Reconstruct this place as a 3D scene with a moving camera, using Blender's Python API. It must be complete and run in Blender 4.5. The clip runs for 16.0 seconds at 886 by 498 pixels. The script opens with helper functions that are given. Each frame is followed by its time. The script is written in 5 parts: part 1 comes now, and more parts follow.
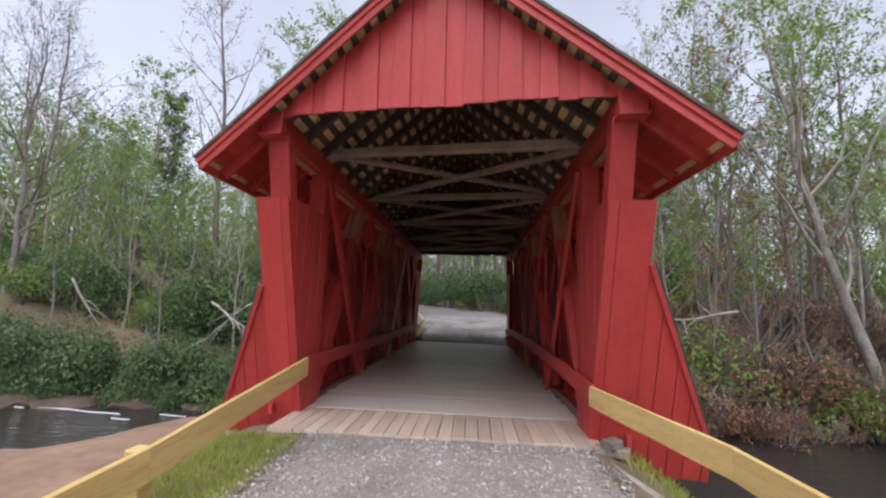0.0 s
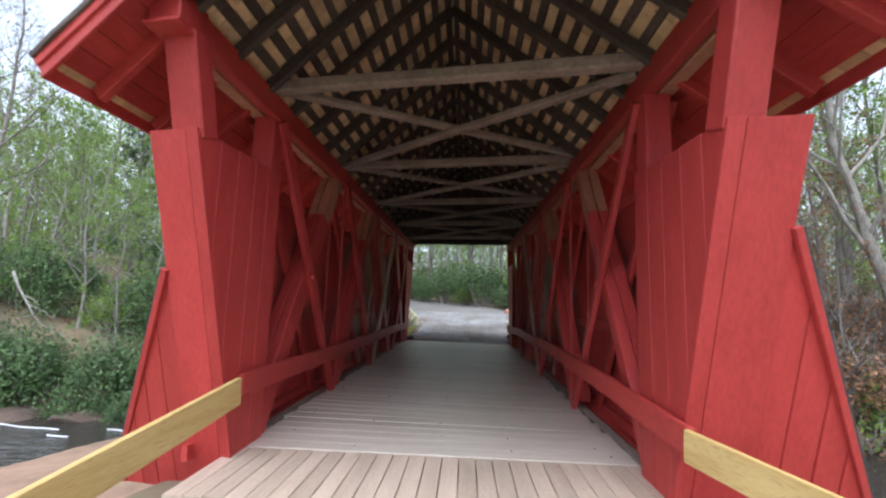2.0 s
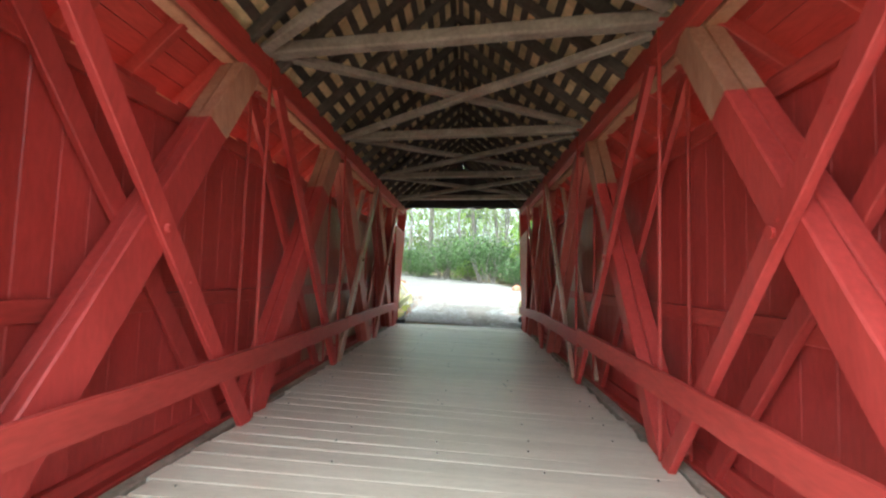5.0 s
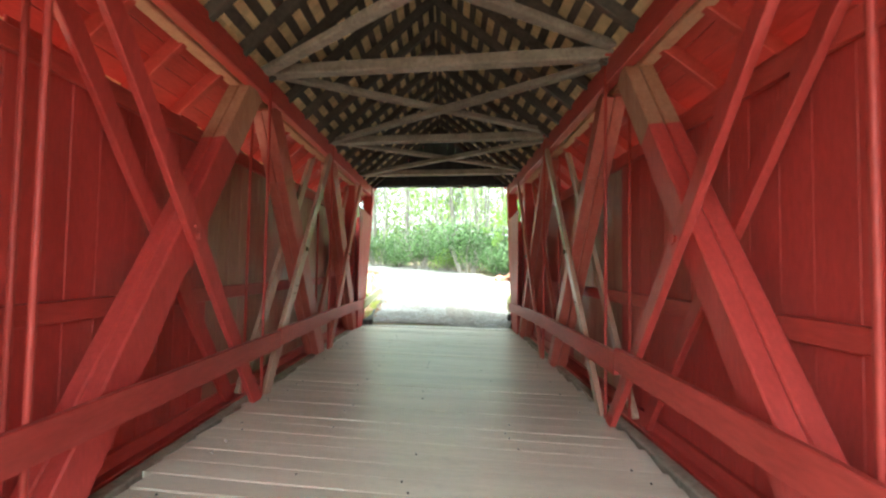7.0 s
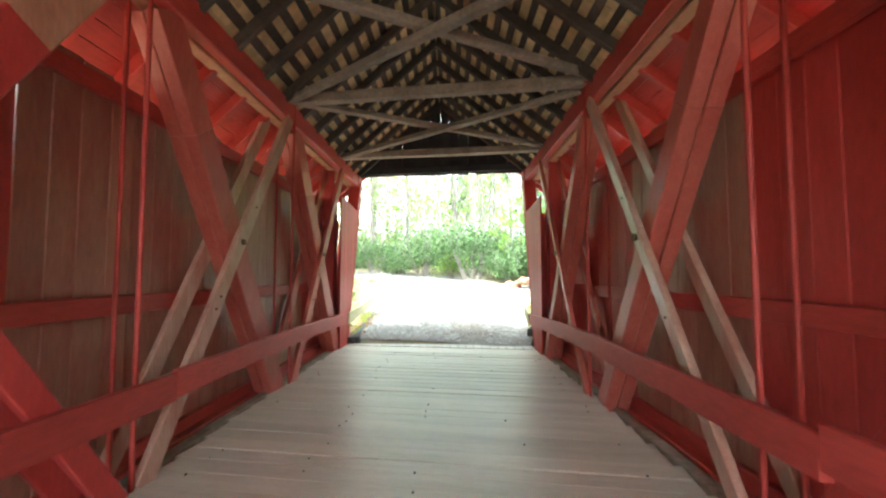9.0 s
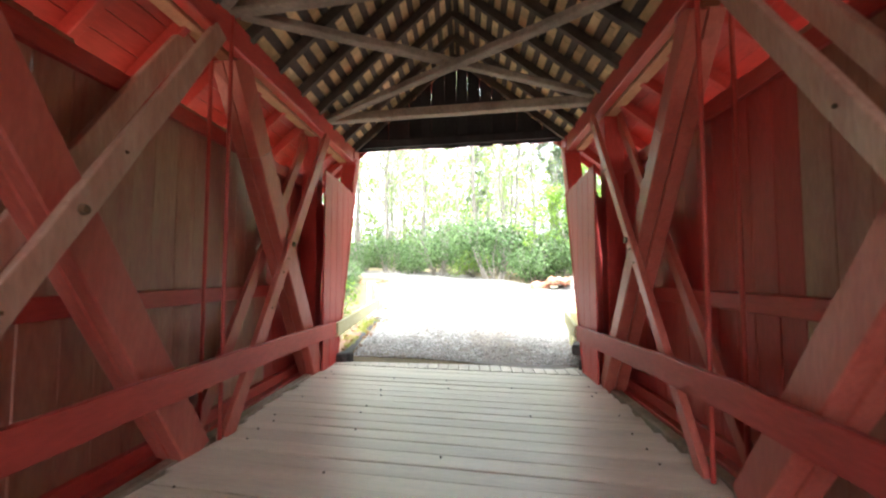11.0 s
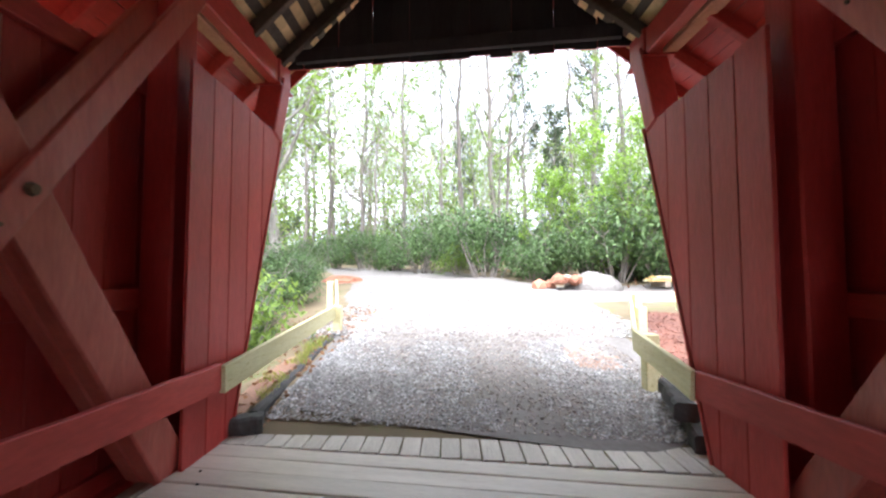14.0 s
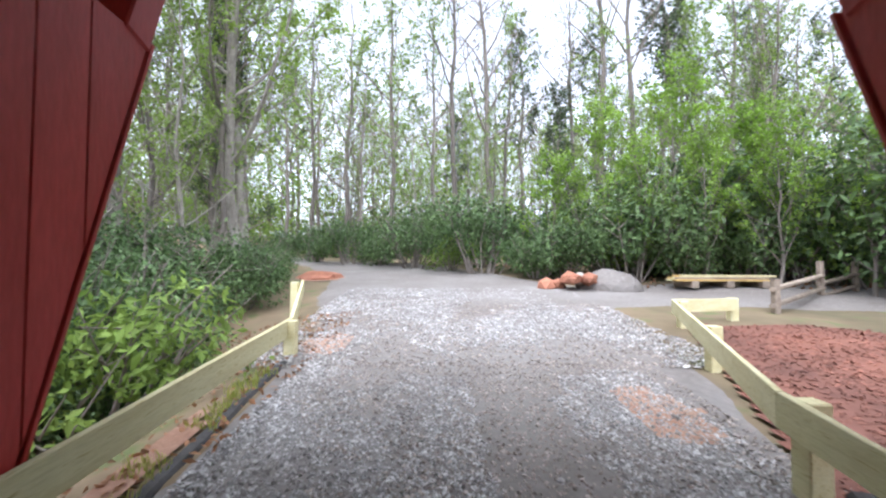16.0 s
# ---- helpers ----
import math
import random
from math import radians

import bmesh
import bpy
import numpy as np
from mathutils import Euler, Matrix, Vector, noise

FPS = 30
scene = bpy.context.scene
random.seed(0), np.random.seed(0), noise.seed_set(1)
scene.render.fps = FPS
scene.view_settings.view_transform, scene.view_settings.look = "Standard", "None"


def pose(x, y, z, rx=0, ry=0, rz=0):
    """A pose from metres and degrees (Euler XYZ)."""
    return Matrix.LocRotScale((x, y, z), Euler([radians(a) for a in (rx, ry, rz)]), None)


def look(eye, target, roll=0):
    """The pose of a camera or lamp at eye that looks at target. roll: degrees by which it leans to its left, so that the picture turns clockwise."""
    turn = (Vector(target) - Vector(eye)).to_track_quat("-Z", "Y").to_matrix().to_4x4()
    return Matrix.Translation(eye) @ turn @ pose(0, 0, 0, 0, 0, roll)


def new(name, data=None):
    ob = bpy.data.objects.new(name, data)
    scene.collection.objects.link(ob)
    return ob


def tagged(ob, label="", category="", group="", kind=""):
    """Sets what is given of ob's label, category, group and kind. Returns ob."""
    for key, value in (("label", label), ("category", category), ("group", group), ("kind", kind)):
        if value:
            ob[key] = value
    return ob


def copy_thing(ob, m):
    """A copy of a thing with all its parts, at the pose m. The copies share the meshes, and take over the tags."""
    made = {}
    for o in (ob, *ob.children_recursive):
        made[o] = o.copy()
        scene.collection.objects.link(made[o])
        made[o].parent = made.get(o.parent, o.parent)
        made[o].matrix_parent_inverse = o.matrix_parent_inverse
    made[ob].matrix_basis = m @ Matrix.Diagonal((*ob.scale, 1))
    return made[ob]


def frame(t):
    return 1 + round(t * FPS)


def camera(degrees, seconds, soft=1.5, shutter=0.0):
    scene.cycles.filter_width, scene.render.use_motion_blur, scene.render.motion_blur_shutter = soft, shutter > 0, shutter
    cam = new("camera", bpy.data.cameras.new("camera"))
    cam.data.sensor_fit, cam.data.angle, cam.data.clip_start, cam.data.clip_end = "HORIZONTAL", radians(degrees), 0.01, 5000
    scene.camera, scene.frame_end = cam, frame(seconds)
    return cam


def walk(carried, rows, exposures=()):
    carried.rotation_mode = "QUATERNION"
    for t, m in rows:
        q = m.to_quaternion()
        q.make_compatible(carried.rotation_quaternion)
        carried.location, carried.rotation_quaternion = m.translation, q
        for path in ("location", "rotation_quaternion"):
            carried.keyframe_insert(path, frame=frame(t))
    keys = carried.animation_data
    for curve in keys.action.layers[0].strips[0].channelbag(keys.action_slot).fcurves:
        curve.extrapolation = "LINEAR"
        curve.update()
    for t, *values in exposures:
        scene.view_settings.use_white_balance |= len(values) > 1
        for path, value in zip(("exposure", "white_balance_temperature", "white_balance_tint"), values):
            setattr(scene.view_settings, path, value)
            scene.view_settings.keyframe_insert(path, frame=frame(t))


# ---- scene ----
cam = camera(92.2, 16.0, soft=2.3, shutter=0.4)
PATH = [
    (0, (0.413, -4.723, 1.394), (0.268, -2.746, 1.654), 2.0),
    (0.5, (0.325, -4.296, 1.378), (0.205, -2.319, 1.652), 1.8),
    (1, (0.311, -3.86, 1.368), (0.188, -1.882, 1.637), 1.7),
    (1.5, (0.278, -3.427, 1.366), (0.157, -1.447, 1.623), 1.7),
    (2, (0.241, -2.971, 1.374), (0.132, -0.988, 1.615), 1.7),
    (2.5, (0.258, -2.52, 1.357), (0.132, -0.537, 1.581), 1.7),
    (3, (0.223, -2.072, 1.324), (0.125, -0.086, 1.539), 1.7),
    (3.5, (0.293, -1.613, 1.33), (0.179, 0.374, 1.526), 1.7),
    (4, (0.266, -1.169, 1.347), (0.144, 0.82, 1.521), 1.8),
    (6.5, (0.211, 1.18, 1.376), (0.163, 3.178, 1.458), 1.1),
    (7, (0.205, 1.67, 1.418), (0.192, 3.668, 1.497), 0.9),
    (7.5, (0.268, 2.161, 1.399), (0.213, 4.158, 1.488), 0.8),
    (8, (0.217, 2.672, 1.377), (0.198, 4.669, 1.479), 0.6),
    (8.5, (0.211, 3.148, 1.353), (0.195, 5.144, 1.465), 0.2),
    (9, (0.202, 3.603, 1.326), (0.174, 5.599, 1.443), -0.0),
    (11.5, (0.216, 5.998, 1.302), (0.09, 7.991, 1.417), 0.1),
    (12, (0.113, 6.485, 1.327), (0.022, 8.481, 1.425), -0.0),
    (12.5, (0.081, 6.979, 1.324), (-0.005, 8.974, 1.421), -0.0),
    (13, (0.005, 7.464, 1.326), (-0.038, 9.46, 1.431), -0.3),
    (13.5, (0.007, 7.926, 1.303), (-0.042, 9.923, 1.413), -0.2),
    (14, (-0.001, 8.394, 1.283), (-0.034, 10.391, 1.388), -0.1),
    (14.5, (0.018, 8.87, 1.289), (0.012, 10.867, 1.381), 0.1),
    (15, (0.024, 9.325, 1.312), (0.013, 11.324, 1.383), 0.2),
    (15.5, (-0.046, 9.79, 1.375), (-0.024, 11.789, 1.441), 0.3),
    (16, (-0.065, 10.261, 1.404), (-0.055, 12.26, 1.472), 0.2),
]
EXPOSURES = [(0.0, 0.95, 5900, 16), (1.0, 1.2, 5750, 14), (2.0, 1.55, 5500, 9), (3.0, 2.0, 5400, 3), (4.0, 2.55, 5500, 0), (6.5, 3.65, 5800, -12), (9.0, 4.1, 5850, -7), (11.5, 3.9, 6100, 6), (13.0, 3.5, 6000, 11), (14.5, 2.85, 5750, 13), (15.5, 2.3, 5750, 13), (16.0, 2.05, 5700, 14)]
walk(cam, [(t, look(eye, target, roll)) for t, eye, target, roll in PATH], EXPOSURES)

# ---- light ----
world = bpy.data.worlds.new("overcast_sky")
scene.world = world
world.use_nodes = True
wn, wl = world.node_tree.nodes, world.node_tree.links
sky = wn.new("ShaderNodeTexSky")
sky.sky_type, sky.sun_disc = "NISHITA", False
sky.sun_elevation, sky.sun_rotation = radians(69), radians(187)
sky.air_density, sky.dust_density = 1.0, 1.5
grey = wn.new("ShaderNodeHueSaturation")
grey.inputs["Saturation"].default_value = 0.22
cloud = wn.new("ShaderNodeTexNoise")
cloud.inputs["Scale"].default_value, cloud.inputs["Detail"].default_value = 2.2, 5
cloud_range = wn.new("ShaderNodeMapRange")
cloud_range.inputs["To Min"].default_value, cloud_range.inputs["To Max"].default_value = 0.75, 1.25
shade = wn.new("ShaderNodeMixRGB")
shade.blend_type, shade.inputs["Fac"].default_value = "MULTIPLY", 1.0
wl.new(sky.outputs["Color"], grey.inputs["Color"])
wl.new(cloud.outputs["Fac"], cloud_range.inputs["Value"])
wl.new(grey.outputs["Color"], shade.inputs["Color1"])
wl.new(cloud_range.outputs["Result"], shade.inputs["Color2"])
wl.new(shade.outputs["Color"], wn["Background"].inputs["Color"])
wn["Background"].inputs["Strength"].default_value = 0.135
sun_data = bpy.data.lights.new("sun", "SUN")
sun_data.energy, sun_data.angle, sun_data.color = 1.5, radians(85), (1.0, 0.96, 0.9)
sun = new("sun", sun_data)
sun.matrix_world = look((-0.45, -3.6, 9.4), (0, 0, 0))


# ---- materials ----
def material(name, base, dark, scale=(6, 6, 6), rough=0.8, bump=0.2, fine=60.0, vary=0.15, island=False, translucent=0.0, metal=0.0, spots=None, gloss=0.3):
    """Two-scale colour between base and dark, fine relief, and a shift of value from piece to piece."""
    m = bpy.data.materials.new(name)
    m.use_nodes = True
    n, l = m.node_tree.nodes, m.node_tree.links
    b = n["Principled BSDF"]
    b.inputs["Roughness"].default_value, b.inputs["Metallic"].default_value = rough, metal
    b.inputs["Specular IOR Level"].default_value = gloss
    tc, mp = n.new("ShaderNodeTexCoord"), n.new("ShaderNodeMapping")
    mp.inputs["Scale"].default_value = scale
    l.new(tc.outputs["Object"], mp.inputs["Vector"])
    info = n.new("ShaderNodeNewGeometry" if island else "ShaderNodeObjectInfo")
    chance = info.outputs["Random Per Island" if island else "Random"]
    shift = n.new("ShaderNodeVectorMath")
    shift.operation = "MULTIPLY_ADD"
    shift.inputs[1].default_value = (37, 53, 71)
    l.new(chance, shift.inputs[0])
    l.new(mp.outputs["Vector"], shift.inputs[2])
    big, small = n.new("ShaderNodeTexNoise"), n.new("ShaderNodeTexNoise")
    big.inputs["Scale"].default_value, big.inputs["Detail"].default_value, big.inputs["Roughness"].default_value = 1.0, 4, 0.65
    small.inputs["Scale"].default_value, small.inputs["Detail"].default_value = fine / 10, 5
    for tex in (big, small):
        l.new(tc.outputs["Object"] if island else shift.outputs["Vector"], tex.inputs["Vector"])
    ramp = n.new("ShaderNodeMapRange")
    ramp.inputs["From Min"].default_value, ramp.inputs["From Max"].default_value = 0.32, 0.68
    l.new(big.outputs["Fac"], ramp.inputs["Value"])
    mix = n.new("ShaderNodeMixRGB")
    mix.inputs["Color1"].default_value, mix.inputs["Color2"].default_value = (*dark, 1), (*base, 1)
    l.new(ramp.outputs["Result"], mix.inputs["Fac"])
    colour = mix.outputs["Color"]
    if spots:
        second = n.new("ShaderNodeMixRGB")
        second.inputs["Color2"].default_value = (*spots, 1)
        edge = n.new("ShaderNodeMapRange")
        edge.inputs["From Min"].default_value, edge.inputs["From Max"].default_value = 0.56, 0.7
        l.new(small.outputs["Fac"], edge.inputs["Value"])
        l.new(edge.outputs["Result"], second.inputs["Fac"])
        l.new(colour, second.inputs["Color1"])
        colour = second.outputs["Color"]
    hsv, value = n.new("ShaderNodeHueSaturation"), n.new("ShaderNodeMapRange")
    value.inputs["To Min"].default_value, value.inputs["To Max"].default_value = 1 - vary, 1 + vary
    l.new(chance, value.inputs["Value"])
    l.new(value.outputs["Result"], hsv.inputs["Value"])
    l.new(colour, hsv.inputs["Color"])
    grain, gv = n.new("ShaderNodeMixRGB"), n.new("ShaderNodeMapRange")
    gv.inputs["To Min"].default_value, gv.inputs["To Max"].default_value = 0.72, 1.28
    grain.blend_type, grain.inputs["Fac"].default_value = "MULTIPLY", 1.0
    l.new(small.outputs["Fac"], gv.inputs["Value"])
    l.new(hsv.outputs["Color"], grain.inputs["Color1"])
    l.new(gv.outputs["Result"], grain.inputs["Color2"])
    l.new(grain.outputs["Color"], b.inputs["Base Color"])
    if bump:
        relief = n.new("ShaderNodeBump")
        relief.inputs["Strength"].default_value, relief.inputs["Distance"].default_value = bump, 0.01
        l.new(small.outputs["Fac"], relief.inputs["Height"])
        l.new(relief.outputs["Normal"], b.inputs["Normal"])
    if translucent:
        through_leaf, both = n.new("ShaderNodeBsdfTranslucent"), n.new("ShaderNodeMixShader")
        both.inputs["Fac"].default_value = translucent
        l.new(grain.outputs["Color"], through_leaf.inputs["Color"])
        l.new(b.outputs["BSDF"], both.inputs[1])
        l.new(through_leaf.outputs["BSDF"], both.inputs[2])
        l.new(both.outputs["Shader"], n["Material Output"].inputs["Surface"])
    return m


RED = material("red_barn_paint", (0.455, 0.05, 0.043), (0.37, 0.037, 0.032), (5, 5, 1.2), 0.5, 0.25, 90, 0.10, gloss=0.35)
RED_LONG = material("red_paint_on_timber", (0.455, 0.056, 0.045), (0.355, 0.039, 0.032), (4, 1.0, 4), 0.5, 0.25, 90, 0.12, gloss=0.35)
FADED = material("faded_red_paint", (0.37, 0.185, 0.12), (0.30, 0.085, 0.06), (5, 5, 1.2), 0.45, 0.3, 90, 0.15, gloss=0.5)
# Paler base colour stands in for outside light reflected off the counter braces.
PALE_BRACE = material("pale_sheen_brace_paint", (0.50, 0.33, 0.245), (0.40, 0.18, 0.13), (5, 5, 1.2), 0.36, 0.3, 90, 0.12, gloss=0.6)
BRACE_RED = material("rubbed_red_brace_paint", (0.46, 0.115, 0.085), (0.39, 0.07, 0.052), (5, 5, 1.2), 0.45, 0.3, 90, 0.12, gloss=0.5)
# Near-black wood for the gable boards' inner faces and the header.
GABLE_IN = material("near_black_inner_board", (0.055, 0.048, 0.05), (0.035, 0.03, 0.032), (5, 5, 1.2), 0.85, 0.3, 90, 0.15)
DECK = material("weathered_deck_wood", (0.67, 0.58, 0.48), (0.55, 0.465, 0.375), (1.0, 7, 7), 0.36, 0.3, 110, 0.08, spots=(0.50, 0.43, 0.36), gloss=0.6)
DECK_LONG = material("weathered_end_wood", (0.60, 0.47, 0.36), (0.46, 0.35, 0.26), (7, 1.0, 7), 0.5, 0.5, 110, 0.13, spots=(0.38, 0.30, 0.23), gloss=0.5)
OLD = material("grey_brown_old_wood", (0.33, 0.27, 0.215), (0.20, 0.16, 0.125), (3, 3, 3), 0.9, 0.4, 80, 0.2)
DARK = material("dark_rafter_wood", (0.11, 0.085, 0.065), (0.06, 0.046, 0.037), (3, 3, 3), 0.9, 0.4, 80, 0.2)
SHINGLE_IN = material("pale_shingle_underside", (0.74, 0.55, 0.30), (0.58, 0.41, 0.22), (3, 3, 3), 0.85, 0.4, 80, 0.2, island=True)
SHINGLE = material("dark_wood_shingle", (0.11, 0.085, 0.065), (0.06, 0.048, 0.04), (3, 3, 3), 0.9, 0.5, 80, 0.2, island=True)
PINE = material("new_yellow_pine", (0.62, 0.44, 0.17), (0.48, 0.31, 0.10), (5, 0.8, 9), 0.6, 0.2, 80, 0.06, spots=(0.40, 0.25, 0.09))
GREEN_PINE = material("treated_green_pine", (0.68, 0.64, 0.40), (0.58, 0.52, 0.28), (5, 0.8, 9), 0.65, 0.2, 80, 0.06, spots=(0.40, 0.34, 0.16))
ROTTEN = material("black_creosoted_timber", (0.085, 0.08, 0.078), (0.04, 0.037, 0.035), (4, 4, 4), 0.8, 0.5, 80, 0.1)
IRON = material("red_painted_iron", (0.40, 0.05, 0.04), (0.30, 0.03, 0.025), (8, 8, 2), 0.45, 0.1, 80, 0.08)
BOLT = material("rusty_bolt", (0.16, 0.09, 0.05), (0.08, 0.05, 0.035), (20, 20, 20), 0.6, 0.2, 80, 0.2, metal=0.6)
NAIL = material("dark_nail", (0.05, 0.045, 0.04), (0.03, 0.03, 0.03), (20, 20, 20), 0.5, 0.0, 80, 0.2, metal=0.7)
SOIL = material("leaf_litter_ground", (0.22, 0.16, 0.10), (0.11, 0.095, 0.055), (0.35, 0.35, 0.35), 0.95, 0.6, 60, 0.0, spots=(0.10, 0.12, 0.045))
GRAVEL = material("grey_gravel", (0.22, 0.205, 0.19), (0.16, 0.14, 0.125), (0.45, 0.45, 0.45), 0.95, 1.0, 300, 0.0, spots=(0.20, 0.18, 0.17))
DECK_FAR = material("grey_end_wood", (0.58, 0.52, 0.44), (0.46, 0.40, 0.33), (7, 1.0, 7), 0.5, 0.5, 110, 0.13, spots=(0.40, 0.34, 0.28), gloss=0.5)
STONE = material("crushed_stone", (0.47, 0.46, 0.45), (0.30, 0.285, 0.27), (9, 9, 9), 0.9, 0.3, 60, 0.45, island=True)
STONE_BROWN = material("brown_crushed_stone", (0.40, 0.35, 0.31), (0.23, 0.20, 0.175), (9, 9, 9), 0.9, 0.3, 60, 0.4, island=True)
TIP = material("bare_brown_wood", (0.46, 0.24, 0.15), (0.36, 0.15, 0.09), (5, 5, 1.2), 0.7, 0.3, 90, 0.12)
GRAVEL_DARK = material("brown_grey_gravel", (0.30, 0.265, 0.235), (0.21, 0.175, 0.15), (0.9, 0.9, 0.9), 0.95, 1.0, 300, 0.0, spots=(0.13, 0.11, 0.10))
CLAY = material("red_clay", (0.38, 0.25, 0.18), (0.30, 0.17, 0.115), (3, 3, 3), 0.95, 0.6, 120, 0.1)
CLAY_RED = material("broken_red_clay", (0.38, 0.17, 0.105), (0.26, 0.11, 0.07), (4, 4, 4), 0.95, 0.6, 60, 0.2)
MULCH = material("red_bark_mulch", (0.26, 0.115, 0.08), (0.14, 0.066, 0.05), (9, 9, 9), 0.95, 0.4, 60, 0.35, island=True)
SAND = material("river_sand", (0.30, 0.19, 0.125), (0.16, 0.105, 0.072), (0.6, 0.6, 0.6), 0.95, 0.3, 60, 0.0)
ROCK = material("brown_river_rock", (0.11, 0.075, 0.055), (0.06, 0.042, 0.033), (1.5, 1.5, 1.5), 0.85, 0.6, 60, 0.1)
CONCRETE = material("concrete", (0.40, 0.36, 0.31), (0.30, 0.27, 0.23), (3, 3, 3), 0.9, 0.4, 100, 0.05)
BARK = material("grey_bark", (0.27, 0.235, 0.205), (0.15, 0.13, 0.11), (5, 5, 1.2), 0.95, 0.8, 80, 0.25)
PALE_BARK = material("pale_mottled_bark", (0.38, 0.35, 0.30), (0.17, 0.15, 0.125), (2.5, 2.5, 1.5), 0.95, 0.6, 80, 0.2)
SPRING = material("spring_leaf", (0.26, 0.36, 0.08), (0.17, 0.26, 0.055), (1, 1, 1), 0.6, 0.0, 60, 0.35, island=True, translucent=0.45)
BRIGHT = material("bright_spring_leaf", (0.30, 0.45, 0.07), (0.20, 0.33, 0.05), (1, 1, 1), 0.6, 0.0, 60, 0.3, island=True, translucent=0.45)
LAUREL = material("evergreen_leaf", (0.145, 0.215, 0.08), (0.065, 0.115, 0.042), (1, 1, 1), 0.45, 0.0, 60, 0.6, island=True, translucent=0.35)
CEDAR = material("cedar_needles", (0.11, 0.145, 0.075), (0.07, 0.10, 0.05), (1, 1, 1), 0.7, 0.0, 60, 0.35, island=True, translucent=0.2)
BUD = material("grey_bud", (0.26, 0.20, 0.15), (0.17, 0.15, 0.10), (1, 1, 1), 0.8, 0.0, 60, 0.3, island=True, translucent=0.3)
DRY = material("dry_brown_leaf", (0.36, 0.19, 0.10), (0.20, 0.11, 0.065), (1, 1, 1), 0.8, 0.0, 60, 0.35, island=True, translucent=0.3)
GRASS = material("fresh_grass", (0.42, 0.46, 0.10), (0.28, 0.33, 0.07), (1, 1, 1), 0.7, 0.0, 60, 0.3, island=True, translucent=0.35)

water = bpy.data.materials.new("creek_water")
water.use_nodes = True
_n, _l = water.node_tree.nodes, water.node_tree.links
_b = _n["Principled BSDF"]
_b.inputs["Roughness"].default_value = 0.08
_b.inputs["Base Color"].default_value = (0.03, 0.025, 0.022, 1)
_tc, _mp, _w = _n.new("ShaderNodeTexCoord"), _n.new("ShaderNodeMapping"), _n.new("ShaderNodeTexNoise")
_mp.inputs["Scale"].default_value = (1.2, 5, 1)
_w.inputs["Scale"].default_value, _w.inputs["Detail"].default_value = 1.6, 4
_bump = _n.new("ShaderNodeBump")
_bump.inputs["Strength"].default_value, _bump.inputs["Distance"].default_value = 0.7, 0.1
_l.new(_tc.outputs["Object"], _mp.inputs["Vector"])
_l.new(_mp.outputs["Vector"], _w.inputs["Vector"])
_l.new(_w.outputs["Fac"], _bump.inputs["Height"])
_l.new(_bump.outputs["Normal"], _b.inputs["Normal"])
FOAM = material("white_water_foam", (0.55, 0.55, 0.54), (0.38, 0.38, 0.37), (2, 8, 2), 0.7, 0.3, 60, 0.0)


# ---- mesh helpers ----
def mesh_from(name, verts, faces, mat=None, smooth=False):
    me = bpy.data.meshes.new(name)
    me.from_pydata([tuple(map(float, v)) for v in verts], [], faces)
    if mat:
        me.materials.append(mat)
    if smooth:
        me.polygons.foreach_set("use_smooth", [True] * len(me.polygons))
    me.update()
    return me


def part(name, me, parent, mat=None, label="", at=None):
    """Links a mesh as one object under a thing or a part."""
    if mat and not me.materials:
        me.materials.append(mat)
    ob = new(name, me)
    ob.parent = parent
    if at is not None:
        ob.matrix_basis = at
    return tagged(ob, label)


def group_at(name, place=(0, 0, 0)):
    ob = new(name)
    ob.location = place
    ob.empty_display_size = 0.2
    return ob


def finish(bm, name, mat, bevel=0.0):
    if bevel:
        bmesh.ops.bevel(bm, geom=list(bm.edges), offset=bevel, segments=1, affect="EDGES", profile=0.5)
    bmesh.ops.recalc_face_normals(bm, faces=bm.faces)
    me = bpy.data.meshes.new(name)
    bm.to_mesh(me)
    bm.free()
    me.materials.append(mat)
    return me


def hexa(name, corners, mat, bevel=0.006):
    """A solid from eight corners: four below, then four above, in the same order."""
    bm = bmesh.new()
    v = [bm.verts.new(c) for c in corners]
    for f in ((0, 3, 2, 1), (4, 5, 6, 7), (0, 1, 5, 4), (1, 2, 6, 5), (2, 3, 7, 6), (3, 0, 4, 7)):
        bm.faces.new([v[i] for i in f])
    return finish(bm, name, mat, bevel)


